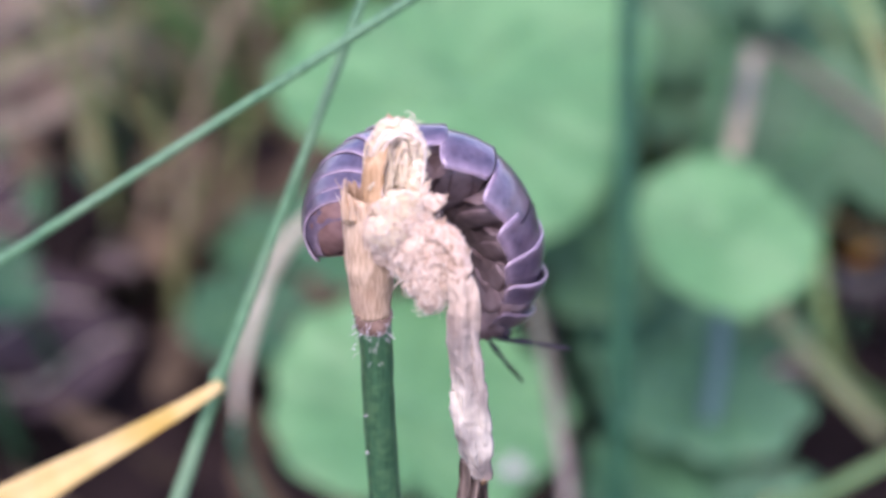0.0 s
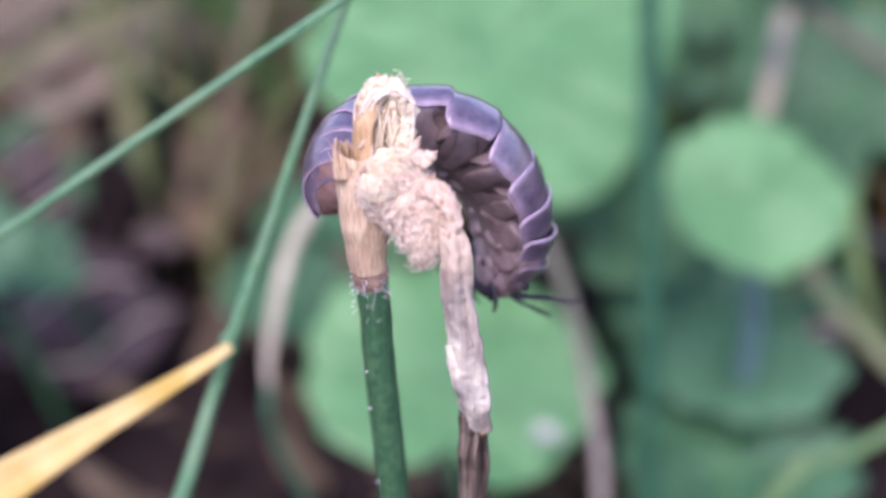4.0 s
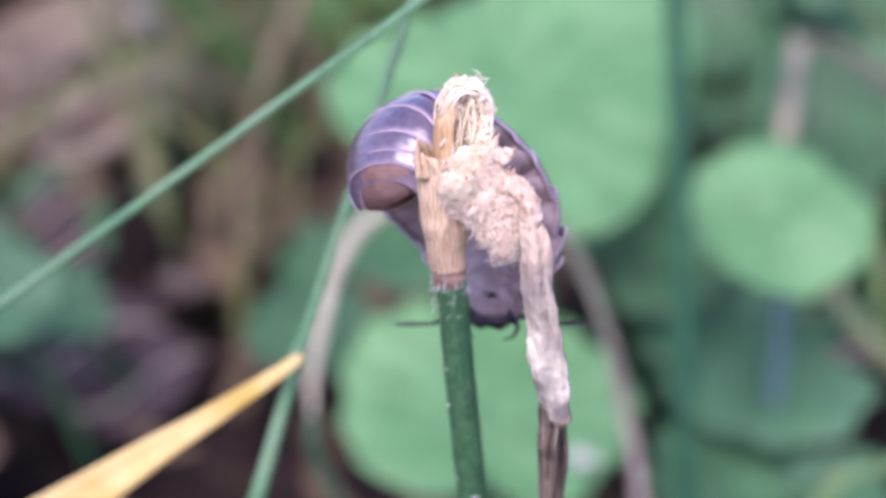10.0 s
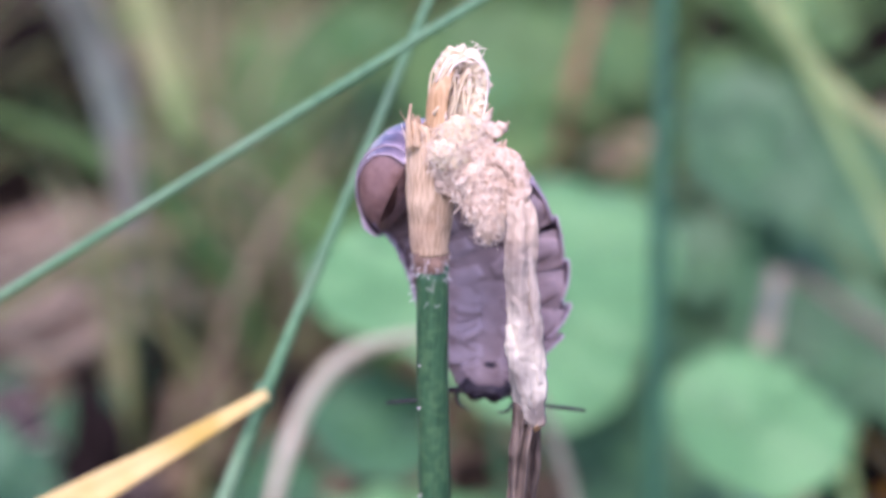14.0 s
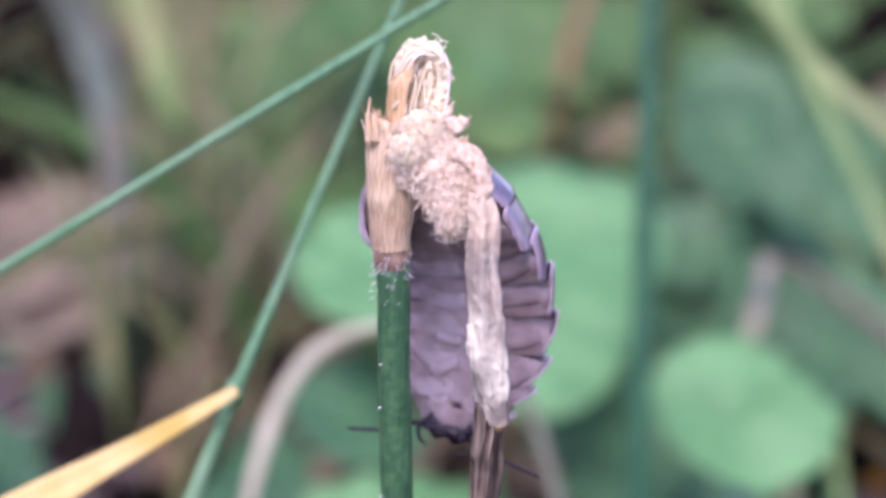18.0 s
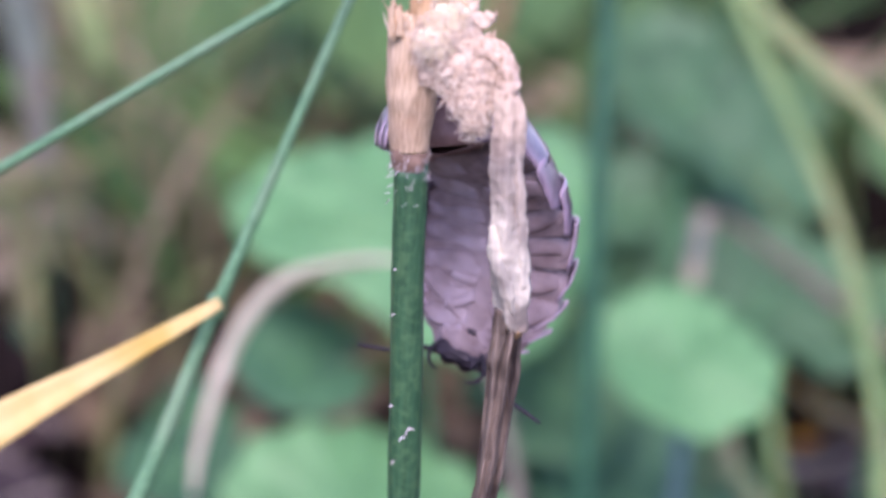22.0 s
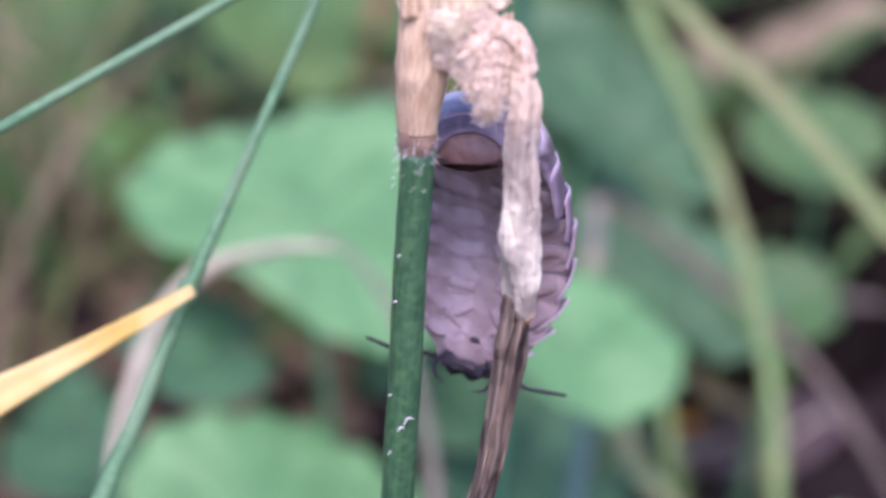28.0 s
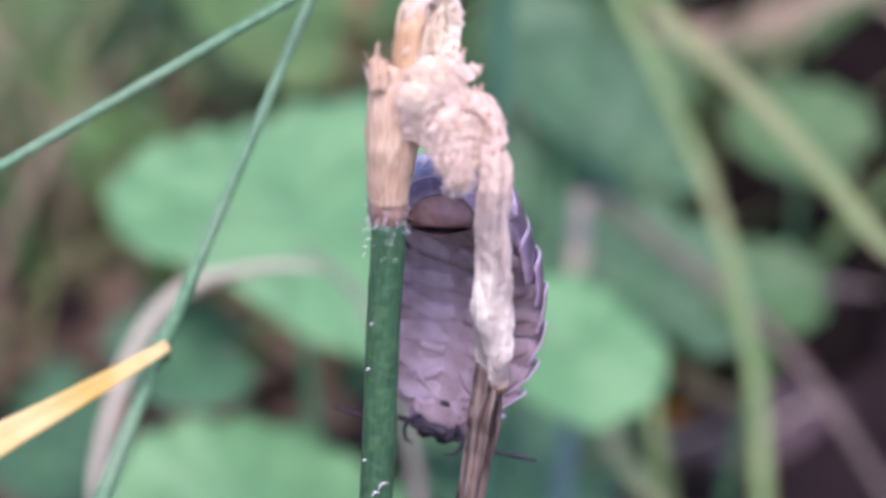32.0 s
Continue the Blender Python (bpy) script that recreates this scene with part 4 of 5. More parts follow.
def build_stem():
    base = V(6.3, 0, -6)
    ob = thing("broken_stem", base, "green plant stem broken off, with a dry straw-coloured stump", "plant stem")

    def put(name, bm, mat, label="", parent=ob):
        bm.transform(Matrix.Translation(-base))
        return part(name, bm, mat, parent, label)
    rnd = random.Random(2)
    put("green_stalk", tube(mm([(0.82, 0, 100.5), (1.15, 0, 94), (1.74, 0, 83.8), (4, 0.4, 40), (6.3, 0, -6)]), [0.00074, 0.00078, 0.00079, 0.0009, 0.0011], 90, 28, ridge=0.012, ridges=9, rough=0.00004),
        M_STEM, "green ribbed stalk")
    put("node_ring", tube(mm([(0.8, 0, 99.9), (0.76, 0, 100.4), (0.72, 0, 100.8), (0.7, 0, 101.1)]), [0.00077, 0.00084, 0.00085, 0.0008], 14, 32, rough=0.00009, rough_scale=1600), M_NODE, "dull brown ring where the stump begins")
    put("husk", shell_piece(mm([(0.72, 0, 100.7), (0.66, 0.05, 102), (0.6, 0.05, 104), (0.58, 0.1, 105.6), (0.5, 0.1, 106.5)]), [0.00083, 0.00102, 0.00116, 0.00118, 0.0011], 95, 345, 0.00016, rings=44, sides=40, ragged=0.0011, rough=0.00009, seed=3, flute=0.018),
        M_STRAW, "dry straw husk, torn at the top")
    put("husk_spike", tube(mm([(-0.45, -0.45, 105.6), (-0.56, -0.5, 106.8), (-0.5, -0.5, 107.7)]), [0.00022, 0.00013, 0.00003], 8, 7, rough=0.00005), M_STRAW)
    put("husk_spike", tube(mm([(-0.2, -0.75, 105.8), (-0.2, -0.8, 106.6), (-0.32, -0.8, 107.1)]), [0.00022, 0.00013, 0.00003], 8, 7, rough=0.00005), M_STRAW)
    put("amber_husk", shell_piece(mm([(1.15, -0.15, 105.0), (1.1, -0.15, 106.8), (1.15, -0.1, 108.3), (1.5, 0, 109.7)]), [0.00092, 0.0009, 0.00082, 0.0004], 120, 268, 0.00016, ragged=0.0002, rough=0.00008, seed=8), M_AMBER, "amber inner husk")
    loop = [(0.62, -0.1, 107.6), (0.75, -0.1, 108.8), (1.1, -0.1, 109.6), (1.55, -0.05, 109.85), (2.0, 0, 109.7), (2.4, 0.05, 109.1), (2.52, 0, 108.2), (2.4, -0.3, 107.2), (2.15, -0.6, 106.4)]
    put("husk_loop", tube(mm(loop), [0.00008, 0.00016, 0.00026, 0.00034, 0.0004, 0.00042, 0.0004, 0.00048, 0.00055], 120, 48, rough=0.00026, rough_scale=3000), M_CREAM, "frayed loop of dry fibre at the tip")
    for k in range(46):
        i0 = rnd.randrange(0, 5)
        i1 = rnd.randrange(i0 + 2, 9) + 1
        j = [rnd.uniform(-0.42, 0.42), rnd.uniform(-0.5, 0.3), rnd.uniform(-0.3, 0.35)]
        pts = [V(p[0] + j[0] + rnd.uniform(-0.07, 0.07), p[1] + j[1], p[2] + j[2] * (0.6 if p[2] > 109 else 1) + rnd.uniform(-0.06, 0.06)) for p in loop[i0:i1]]
        r = rnd.uniform(0.00004, 0.0001)
        put("fibre", tube(pts, [r * 0.5, r, r, r * 0.3], 14, 5), M_FIBRE if k % 2 else M_CREAM)
    put("husk_back", shell_piece(mm([(1.6, 0.45, 104.8), (1.6, 0.45, 107), (1.65, 0.4, 109.4)]), [0.0011, 0.00105, 0.0008], 10, 170, 0.00015, ragged=0.0007, rough=0.0001, seed=5), M_STRAW, "back wall of the dry husk")
    put("sheath_wall", ribbon(mm([(0.7, -1.0, 104.7), (1.7, -1.35, 104.8), (2.8, -1.6, 104.6), (3.6, -1.85, 104.4), (4.3, -2.1, 104.3)]), [0.0016, 0.0024, 0.0031, 0.0033, 0.0026], 0.0006, 90, 50, -0.12, side=(0, 0, 1),
                              rough=0.00014, rough_scale=1300), M_PITH, "crumbly inner wall of the sheath")
    pith_spots = (((1.2, -1.4, 105.65), (0.85, 0.55, 0.72), 0.15, 2.6, 1, "pale crumbly pith in a ball"), ((1.75, -0.95, 106.5), (1.0, 0.6, 0.8), 0.15, 2.6, 2, "pale crumbly pith"),
                  ((2.3, -1.2, 105.6), (1.0, 0.55, 0.9), 0.15, 2.6, 3, "pinkish crumbly pith"), ((2.3, -1.5, 104.45), (0.9, 0.4, 0.85), 0.14, 2.8, 4, "pinkish fibrous pith hanging down"),
                  ((2.95, -1.8, 103.8), (0.95, 0.4, 1.25), 0.14, 2.8, 5, "pinkish fibrous pith hanging down"), ((3.15, -1.85, 102.9), (0.66, 0.38, 0.98), 0.14, 2.8, 6, "pinkish fibrous pith hanging down"))
    for c, size, amount, sc, sd, label in pith_spots:
        put("pith", lump(V(*c), [k * MM for k in size], amount * 1.2, sc, sd, 6, fluff=0.13), M_CREAM if sd < 3 else M_PITH, label)
    put("pith", lump(V(1.95, 0.1, 107.7), (0.0005, 0.0004, 0.0013), 0.12, 2.5, 8, 5, fluff=0.35), M_CREAM, "pale crumbly pith inside the loop")
    put("pith", lump(V(1.35, 0.25, 108.9), (0.0004, 0.0003, 0.0006), 0.12, 2.5, 9, 4, fluff=0.35), M_CREAM, "pale crumbly pith inside the loop")
    put("spur", tube(mm([(2.5, -0.6, 105.9), (3.0, -0.75, 106.6), (3.4, -0.9, 106.75), (3.85, -1, 107.1)]), [0.0006, 0.00055, 0.00032, 0.00005], 22, 14, rough=0.00026, rough_scale=2400), M_PITH, "torn spur")
    put("spur", tube(mm([(2.5, -0.5, 106.5), (2.95, -0.6, 107.3), (3.1, -0.7, 107.7)]), [0.0004, 0.00025, 0.00005], 14, 9, rough=0.00016, rough_scale=2400), M_PITH)
    # the folded-over sheath
    put("sheath_fold", tube(mm([(2.6, -1.35, 105.2), (3.05, -1.5, 105.55), (3.55, -1.75, 105.72), (3.98, -2.0, 105.4), (4.25, -2.25, 104.6), (4.35, -2.45, 103.6)]), [0.0004, 0.00045, 0.00048, 0.00052, 0.00055, 0.0004], 60, 32, rough=0.00016, rough_scale=1900), M_SHEATH, "thick fold where the sheath bends over")
    for k in range(5):
        x = 3.3 + 0.22 * k
        put("torn_edge", tube(mm([(x, -1.7 - 0.1 * k, 105.8 - 0.07 * k * k), (x + 0.06, -1.75 - 0.1 * k, 106.25 - 0.08 * k * k + 0.12 * (k % 2)), (x + 0.12, -1.8 - 0.1 * k, 106.45 - 0.08 * k * k + 0.2 * (k % 2))]), [0.0002, 0.00014, 0.00003], 8, 8, rough=0.00005), M_SHEATH)
    put("sheath_flap", ribbon(mm([(4.0, -2.1, 105.4), (4.25, -2.4, 104.5), (4.4, -2.65, 103), (4.5, -2.9, 100.8), (4.8, -3.1, 97.6), (5.1, -3.2, 95.2), (5.45, -3.2, 93.6)]),
                              [0.0005, 0.00125, 0.00145, 0.00145, 0.0018, 0.0019, 0.0011], 0.0005, 130, 30, -0.5, side=(1, 0, 0), twist=0.7, rough=0.00016, rough_scale=620, flute=0.00002, edge=0.2), M_FLAP, "folded-over dry sheath, cream with grey patches")
    put("rolled_edge", tube(mm([(4.75, -2.75, 102.6), (5.0, -3.0, 100.6), (5.35, -3.25, 98), (5.6, -3.4, 95.8), (5.55, -3.4, 94.2)]), [0.00012, 0.00026, 0.00024, 0.0002, 0.0001], 60, 14, rough=0.0001, rough_scale=1100), M_FLAP, "rolled edge of the dry sheath")
    put("slanting_fold", ribbon(mm([(4.1, -3.05, 98.4), (4.5, -3.45, 96.8), (5.0, -3.6, 95.3), (5.5, -3.5, 94.1)]), [0.0003, 0.0007, 0.0007, 0.0002], 0.0003, 50, 12, -0.5, side=(1, 0, 0.5), rough=0.00008, rough_scale=1100, edge=0.2), M_FLAP, "slanting fold of the dry sheath")
    put("flap_tip", lump(V(5.6, -3.25, 93.75), (0.00024, 0.0002, 0.00042), 0.3, 3, 9, 4, fluff=0.3), M_AMBER, "reddish torn tip of the sheath")
    put("shrivelled_strip", ribbon(mm([(5.2, -3.15, 94.6), (5.15, -3.1, 92.5), (5.15, -2.9, 89.5), (5.15, -2.6, 86), (4.85, -2.3, 83), (4.6, -1.8, 78), (5, -1, 70)]),
                                   [0.0012, 0.0012, 0.0012, 0.00115, 0.001, 0.0007, 0.0002], 0.0005, 110, 20, -0.6, side=(1, 0.2, 0), twist=1.5, rough=0.00016, rough_scale=700, flute=0.00014, edge=0.16), M_DARKSTRAW, "shrivelled dark brown strip hanging below")
    put("shrivelled_strip", ribbon(mm([(5.6, -3.0, 94.0), (5.75, -3.0, 91.5), (5.7, -2.8, 89.5), (5.5, -2.7, 87.5)]), [0.0004, 0.0006, 0.0004, 0.0001], 0.0003, 20, 6, -0.4, rough=0.0001), M_DARKSTRAW)
    # strands of pith hanging down beside the flap
    for i in range(34):
        x = rnd.uniform(1.5, 3.9)
        top, drop = rnd.uniform(103.4, 105.4), rnd.uniform(0.5, 1.7) * (0.7 + 0.16 * (x - 1.5))
        y = -1.75 - 0.16 * (x - 1.5) - rnd.uniform(0.05, 0.2)
        sway = rnd.uniform(-0.5, 0.5)
        r = rnd.uniform(0.000016, 0.00004)
        put("fibre", tube(mm([(x, y, top), (x - sway * 0.4, y - 0.06, top - drop * 0.4), (x + sway, y, top - drop)]), [r, r * 1.1, r * 0.3], 8, 5, rough=0.00003, rough_scale=2600), M_FIBRE if i % 2 else M_PITH)
    # loose fibres
    for i in range(160):
        c, size = pith_spots[i % 6][:2]
        d = Vector((rnd.uniform(-1, 1), rnd.uniform(-1, 0.15), rnd.uniform(-1, 1))).normalized()
        a = V(c[0] + d.x * size[0] * 0.95, c[1] + d.y * size[1] * 0.95, c[2] + d.z * size[2] * 0.95)
        e = (d * 0.1 + Vector((rnd.uniform(-1, 1), rnd.uniform(-0.5, 0.4), rnd.uniform(-1.4, 0.8)))).normalized()
        ln = rnd.uniform(0.0002, 0.00055)
        r = rnd.uniform(0.000015, 0.00004)
        put("fibre", tube([a, a + e * ln * 0.5 + d * ln * 0.25, a + e * ln], [r, r * 0.9, r * 0.3], 5, 4), M_FIBRE if i % 3 else M_PITH)
    for i in range(30):
        g = radians(rnd.uniform(150, 300))
        a = V(0.56 + 1.08 * math.cos(g), 0.1 + 1.08 * math.sin(g), rnd.uniform(105.4, 106.3))
        e = Vector((math.cos(g) * 0.25, math.sin(g) * 0.25, rnd.uniform(0.5, 1.2))).normalized()
        ln = rnd.uniform(0.0004, 0.001)
        put("fibre", tube([a, a + e * ln * 0.5, a + e * ln + V(rnd.uniform(-0.12, 0.12), 0, 0)], [0.000035, 0.000025, 0.00001], 5, 4), M_FIBRE if i % 2 else M_STRAW)
    for i in range(60):
        a = V(rnd.uniform(0.9, 2.7), rnd.uniform(-0.5, 0.2), rnd.uniform(107.6, 109.7))
        d = Vector((rnd.uniform(-1, 1), rnd.uniform(-0.8, 0.2), rnd.uniform(-0.8, 1))).normalized()
        ln = rnd.uniform(0.0003, 0.0007)
        put("fibre", tube([a, a + d * ln * 0.6, a + d * ln], [0.00004, 0.00003, 0.00001], 5, 4), M_FIBRE)
    for i in range(8):
        x = rnd.uniform(1.2, 2.5)
        a, b = V(x, rnd.uniform(-0.3, 0.1), 109.5), V(x + rnd.uniform(-1.0, 0.7), rnd.uniform(-0.9, -0.4), rnd.uniform(106.3, 107.6))
        put("fibre", tube([a, a.lerp(b, 0.5) + V(rnd.uniform(-0.3, 0.3), -0.1, 0), b], [0.00009, 0.00006, 0.00009], 6, 5), M_CREAM)
    for i in range(16):
        a = V(rnd.uniform(1.0, 2.6), rnd.uniform(-0.3, 0.3), rnd.uniform(109.4, 109.95))
        put("fibre", tube([a, a + V(rnd.uniform(-0.3, 0.4), 0, 0.3), a + V(rnd.uniform(-0.3, 0.5), 0, rnd.uniform(0.3, 0.6))], [0.00004, 0.00003, 0.00001], 4, 4), M_FIBRE)
    # wool too fine to count: on the pith, round the collar, along the torn edges
    wool = bmesh.new()
    for i in range(1000):
        c, size = pith_spots[i % 6][:2]
        d = Vector((rnd.uniform(-1, 1), rnd.uniform(-1, 0.1), rnd.uniform(-1, 1))).normalized()
        a = V(c[0] + d.x * size[0], c[1] + d.y * size[1], c[2] + d.z * size[2])
        e = Vector((rnd.uniform(-1, 1), rnd.uniform(-0.6, 0.4), rnd.uniform(-1.5, 0.9)))
        e = (e - d * (e.dot(d) - 0.15)).normalized()
        ln, r = rnd.uniform(0.00025, 0.0008), rnd.uniform(0.00001, 0.000022)
        bow = d * ln * rnd.uniform(0.05, 0.3)
        tube([a - d * 0.0001, a + e * ln * 0.4 + bow, a + e * ln * 0.75 + bow * 0.7, a + e * ln - d * 0.00004], [r, r, r, r * 0.4], 5, 3, bm=wool)
    tagged(put("wool", wool, M_FIBRE, "fine cream wool on the torn pith"), kind="stuff")
    fuzz = bmesh.new()
    for i in range(110):
        g = radians(rnd.uniform(120, 250) if i % 3 else rnd.uniform(250, 340))
        z = rnd.uniform(99.6, 100.7) if i % 4 else rnd.uniform(98.2, 99.8)
        a = V(0.8 + 0.8 * math.cos(g), 0.8 * math.sin(g), z)
        e = Vector((math.cos(g) * 0.8, math.sin(g) * 0.8, rnd.uniform(-1.3, 0.2))).normalized()
        ln = rnd.uniform(0.0001, 0.0003)
        tube([a, a + e * ln * 0.6, a + e * ln + V(rnd.uniform(-0.06, 0.06), 0, rnd.uniform(-0.08, 0.02))], [0.000014, 0.000012, 0.000006], 4, 3, bm=fuzz)
    tagged(put("collar_fuzz", fuzz, M_FUZZ, "whitish fuzz under the collar"), kind="stuff")
    # white specks of wool on the stalk
    for p, ln in (((0.46, -0.3, 93.0), 0.25), ((1.45, -0.8, 87.3), 0.7), ((1.2, -0.82, 87.0), 0.45), ((0.98, -0.4, 85.6), 0.4), ((0.72, -0.3, 88.5), 0.2), ((0.12, -0.35, 99.6), 0.4), ((0.4, -0.35, 95.2), 0.2)):
        c = V(*p)
        put("white_speck", tube([c, c + V(0.2 * ln, -0.1, 0.6 * ln), c + V(0.6 * ln, -0.1, 0.5 * ln)], [0.00003, 0.00005, 0.00002], 6, 5), M_FUZZ)
    return ob


STEM = build_stem()


# ---- the pill bug: a chain of shell plates that follow a moving spine ----
HALF, HIGH = 4.0 * MM, 3.2 * MM
#        name, place on the spine, width, height, crest length (mm)
PLATES = [("head", 0.045, 0.48, 0.62, 2.0), ("thorax_plate", 0.135, 0.73, 0.8, 2.3), ("thorax_plate", 0.228, 0.9, 0.9, 2.5), ("thorax_plate", 0.326, 0.98, 0.97, 2.75),
          ("thorax_plate", 0.424, 1.0, 1.0, 3.0), ("thorax_plate", 0.522, 1.0, 1.0, 3.0), ("thorax_plate", 0.62, 0.96, 0.97, 3.0), ("thorax_plate", 0.716, 0.92, 0.94, 2.9),
          ("tail_plate", 0.79, 0.91, 0.92, 2.0), ("tail_plate", 0.835, 0.89, 0.89, 1.6), ("tail_plate", 0.88, 0.85, 0.86, 1.5), ("tail_plate", 0.922, 0.79, 0.81, 1.4), ("tail_plate", 0.96, 0.72, 0.75, 1.3), ("telson", 0.992, 0.64, 0.68, 1.3)]


def plate_mesh(w, h, crest, corner, round_front=0.0, round_back=0.0, bend=0.008, before=(1, 1), behind=(1, 1)):
    """An arched plate: x across, y to the head, z to the back; the hind edge overlaps the next plate."""
    bm, n, m, th = bmesh.new(), 40, 12, 0.00012
    pale = bm.verts.layers.float.new("margin")
    rows = []

    def vert(i, j, inset):
        v = bm.verts.new(at(i, j, inset))
        f, u = abs(i / n * 2 - 1), j / m
        hind, side = max(0.0, (u - 0.8) / 0.2), max(0.0, (f - 0.84) / 0.16)
        v[pale] = min(1.0, max(hind ** 1.5 * (0.35 + 0.65 * f), 0.8 * side))
        return v

    def at(i, j, inset):
        f = i / n * 2 - 1
        a, v = f * radians(92), j / m
        ln = crest * MM * (1 - 0.14 * abs(f) ** 1.5)
        taper = 0.96 + 0.04 * math.sin(v * math.pi / 2) - round_back * max(0, v - 0.4) ** 1.5 - round_front * max(0, 0.6 - v) ** 1.5
        y = ln * (0.5 - v) - corner * MM * abs(f) ** 3 * 0.6
        k = taper
        grow = [b0 + (1 - b0) * 2 * v if v < 0.5 else 1 + (b1 - 1) * (2 * v - 1) for b0, b1 in zip(before, behind)]
        x = (w * k * grow[0] - inset) * math.sin(a)
        z = (h * k * grow[1] - inset) * math.cos(a) - 0.0003
        edge = max(0.0, abs(f) - 0.86) / 0.14
        y *= 1 - 0.22 * edge * edge
        bumpy = 0.00003 * noise.noise(Vector((x, y, z)) * 2600)
        return Vector((x * (1 + bumpy / w), y, z + bumpy - y * y / (2 * bend) * math.cos(a * 0.8)))
    for i in range(n + 1):
        rows.append([vert(i, j, 0) for j in range(m + 1)] + [vert(i, j, th) for j in range(m, -1, -1)])
    q = len(rows[0])
    for a, b in zip(rows, rows[1:]):
        for k in range(q):
            bm.faces.new((a[k], b[k], b[(k + 1) % q], a[(k + 1) % q]))
    bm.faces.new(rows[0])
    bm.faces.new(rows[-1][::-1])
    rear = [at(i, m, th / 2) for i in range(0, n + 1)]
    side_l = [at(0, j, th / 2) for j in range(0, m + 1)]
    side_r = [at(n, j, th / 2) for j in range(0, m + 1)]
    return bm, rear, side_l, side_r


def build_bug():
    root = thing("pill_bug", V(4, 4.5, 96), "slate-purple pill bug clinging behind the broken stem", "pill bug")
    pieces = []
    rnd = random.Random(6)
    for idx, (name, s, w, h, crest) in enumerate(PLATES):
        head, telson, tail = name == "head", name == "telson", name == "tail_plate"
        ahead, after = PLATES[max(idx - 1, 0)], PLATES[min(idx + 1, len(PLATES) - 1)]
        before = (0.6, 0.7) if head else (ahead[2] / w, ahead[3] / h)
        behind = (after[2] / w, after[3] / h)
        bm, rear, sl, sr = plate_mesh(HALF * w, HIGH * h, crest, 0.9 if tail else 0.5, 0.6 if head else 0.0, 0.75 if telson else 0.0, 0.0042 if tail or telson else 0.0075, before, behind)
        ob = part(name, bm, M_TAIL if telson else M_SHELL, root, "glossy slate-purple shell plate")
        if not head and not telson:
            flesh = lump(Vector((0, 0, 0)), (HALF * w * 0.94, 0.0014, HIGH * h * 0.94), 0.02, 2, idx, 3)
            for v in flesh.verts:
                v.co.z = max(v.co.z - 0.0003, -0.00035)
            part("inner_body", flesh, M_HIND if tail else M_BELLY, ob)
        if not head and not telson:
            part("rim", tube(rear, [0.00004] * 3, 36, 5), M_RIM, ob, "pale hind edge")
            part("side_rim", tube(sl, [0.00003] * 3, 10, 5), M_RIM, ob)
            part("side_rim", tube(sr, [0.00003] * 3, 10, 5), M_RIM, ob)
        # belly plate
        bb = bmesh.new()
        n, m = 18, 6
        ln = (1.0 if tail else 1.7 if not telson else 1.5) * MM
        grid = []
        for i in range(n + 1):
            f = i / n * 2 - 1
            row = []
            for j in range(m + 1):
                v = j / m * 2 - 1
                z = -0.00035 - (0.00045 if tail or telson or head else 0.0007) * (1 - f * f) - 0.00005 * (1 - v * v) + 0.00009 * noise.noise(Vector((f * 3, v * 1.5, idx)))
                vv = 0.5 - v * ln * 0.55 / (crest * MM)
                fit = before[0] + (1 - before[0]) * 2 * vv if vv < 0.5 else 1 + (behind[0] - 1) * (2 * vv - 1)
                row.append(bb.verts.new((f * HALF * w * 0.93 * fit * (1 - (0.35 * max(0, -v) ** 2 if telson else 0)), v * ln * 0.55, z + 0.0006 * (h - 0.6))))
            grid.append(row)
        low = [[bb.verts.new(v.co + Vector((0, 0, 0.0003))) for v in row] for row in grid]
        for a, b, c, d in zip(grid, grid[1:], low, low[1:]):
            for k in range(m):
                bb.faces.new((a[k], a[k + 1], b[k + 1], b[k]))
                bb.faces.new((c[k], d[k], d[k + 1], c[k + 1]))
        part("belly_plate", bb, M_HIND if tail or telson else M_BELLY, ob, "mauve-brown underside")
        if name == "thorax_plate":
            lift = 0.0006 * (h - 0.6)
            for side in (-1, 1):
                x0 = HALF * w * side
                leg = bmesh.new()
                jit = [rnd.uniform(-3.6e-4, 3.6e-4) for _ in range(8)]
                # the broad upper joint lies across the belly, the thin lower joints fold back over it
                keen = 1.0 if idx < 5 else 0.8
                upper = ((0.84, 0.6, 0.36, 0.12), (-3e-4, -0.5e-4, 1e-4, 2e-4), [0.0004, 0.0006, 0.00056, 0.0004], 0.12, 0.00001)
                lower = (((0.14, 0.3, 0.46), (3.5e-4, 6e-4, 7e-4), [0.00026, 0.00026, 0.00018], 0.4, 0.00012),
                         ((0.46, 0.34, 0.2), (7e-4, 10e-4, 11.5e-4), [0.00016, 0.00012, 0.00004], 0.6, 0.00016))
                if idx >= 4:
                    # the hind legs lie straight across the belly
                    upper, lower = ((0.92, 0.68, 0.4, 0.06), (-1e-4, 0.5e-4, 1e-4, 1e-4), [0.0004, 0.00056, 0.00058, 0.0004], 0.24, 0.00003), ()
                for fs, ys, radii, flat, sink in (upper, *lower):
                    pts = [Vector((x0 * f, y + k, 0)) for f, y, k in zip(fs, ys, jit)]
                    first = len(leg.verts)
                    tube(pts, radii, 12, 10, bm=leg)
                    leg.verts.ensure_lookup_table()
                    for v in leg.verts[first:]:
                        f = min(1.0, abs(v.co.x / x0))
                        v.co.z = -0.00035 - 0.0007 * (1 - f * f) + lift - sink * keen + v.co.z * flat * keen
                part("leg", leg, M_LEG, ob, "pale jointed leg")
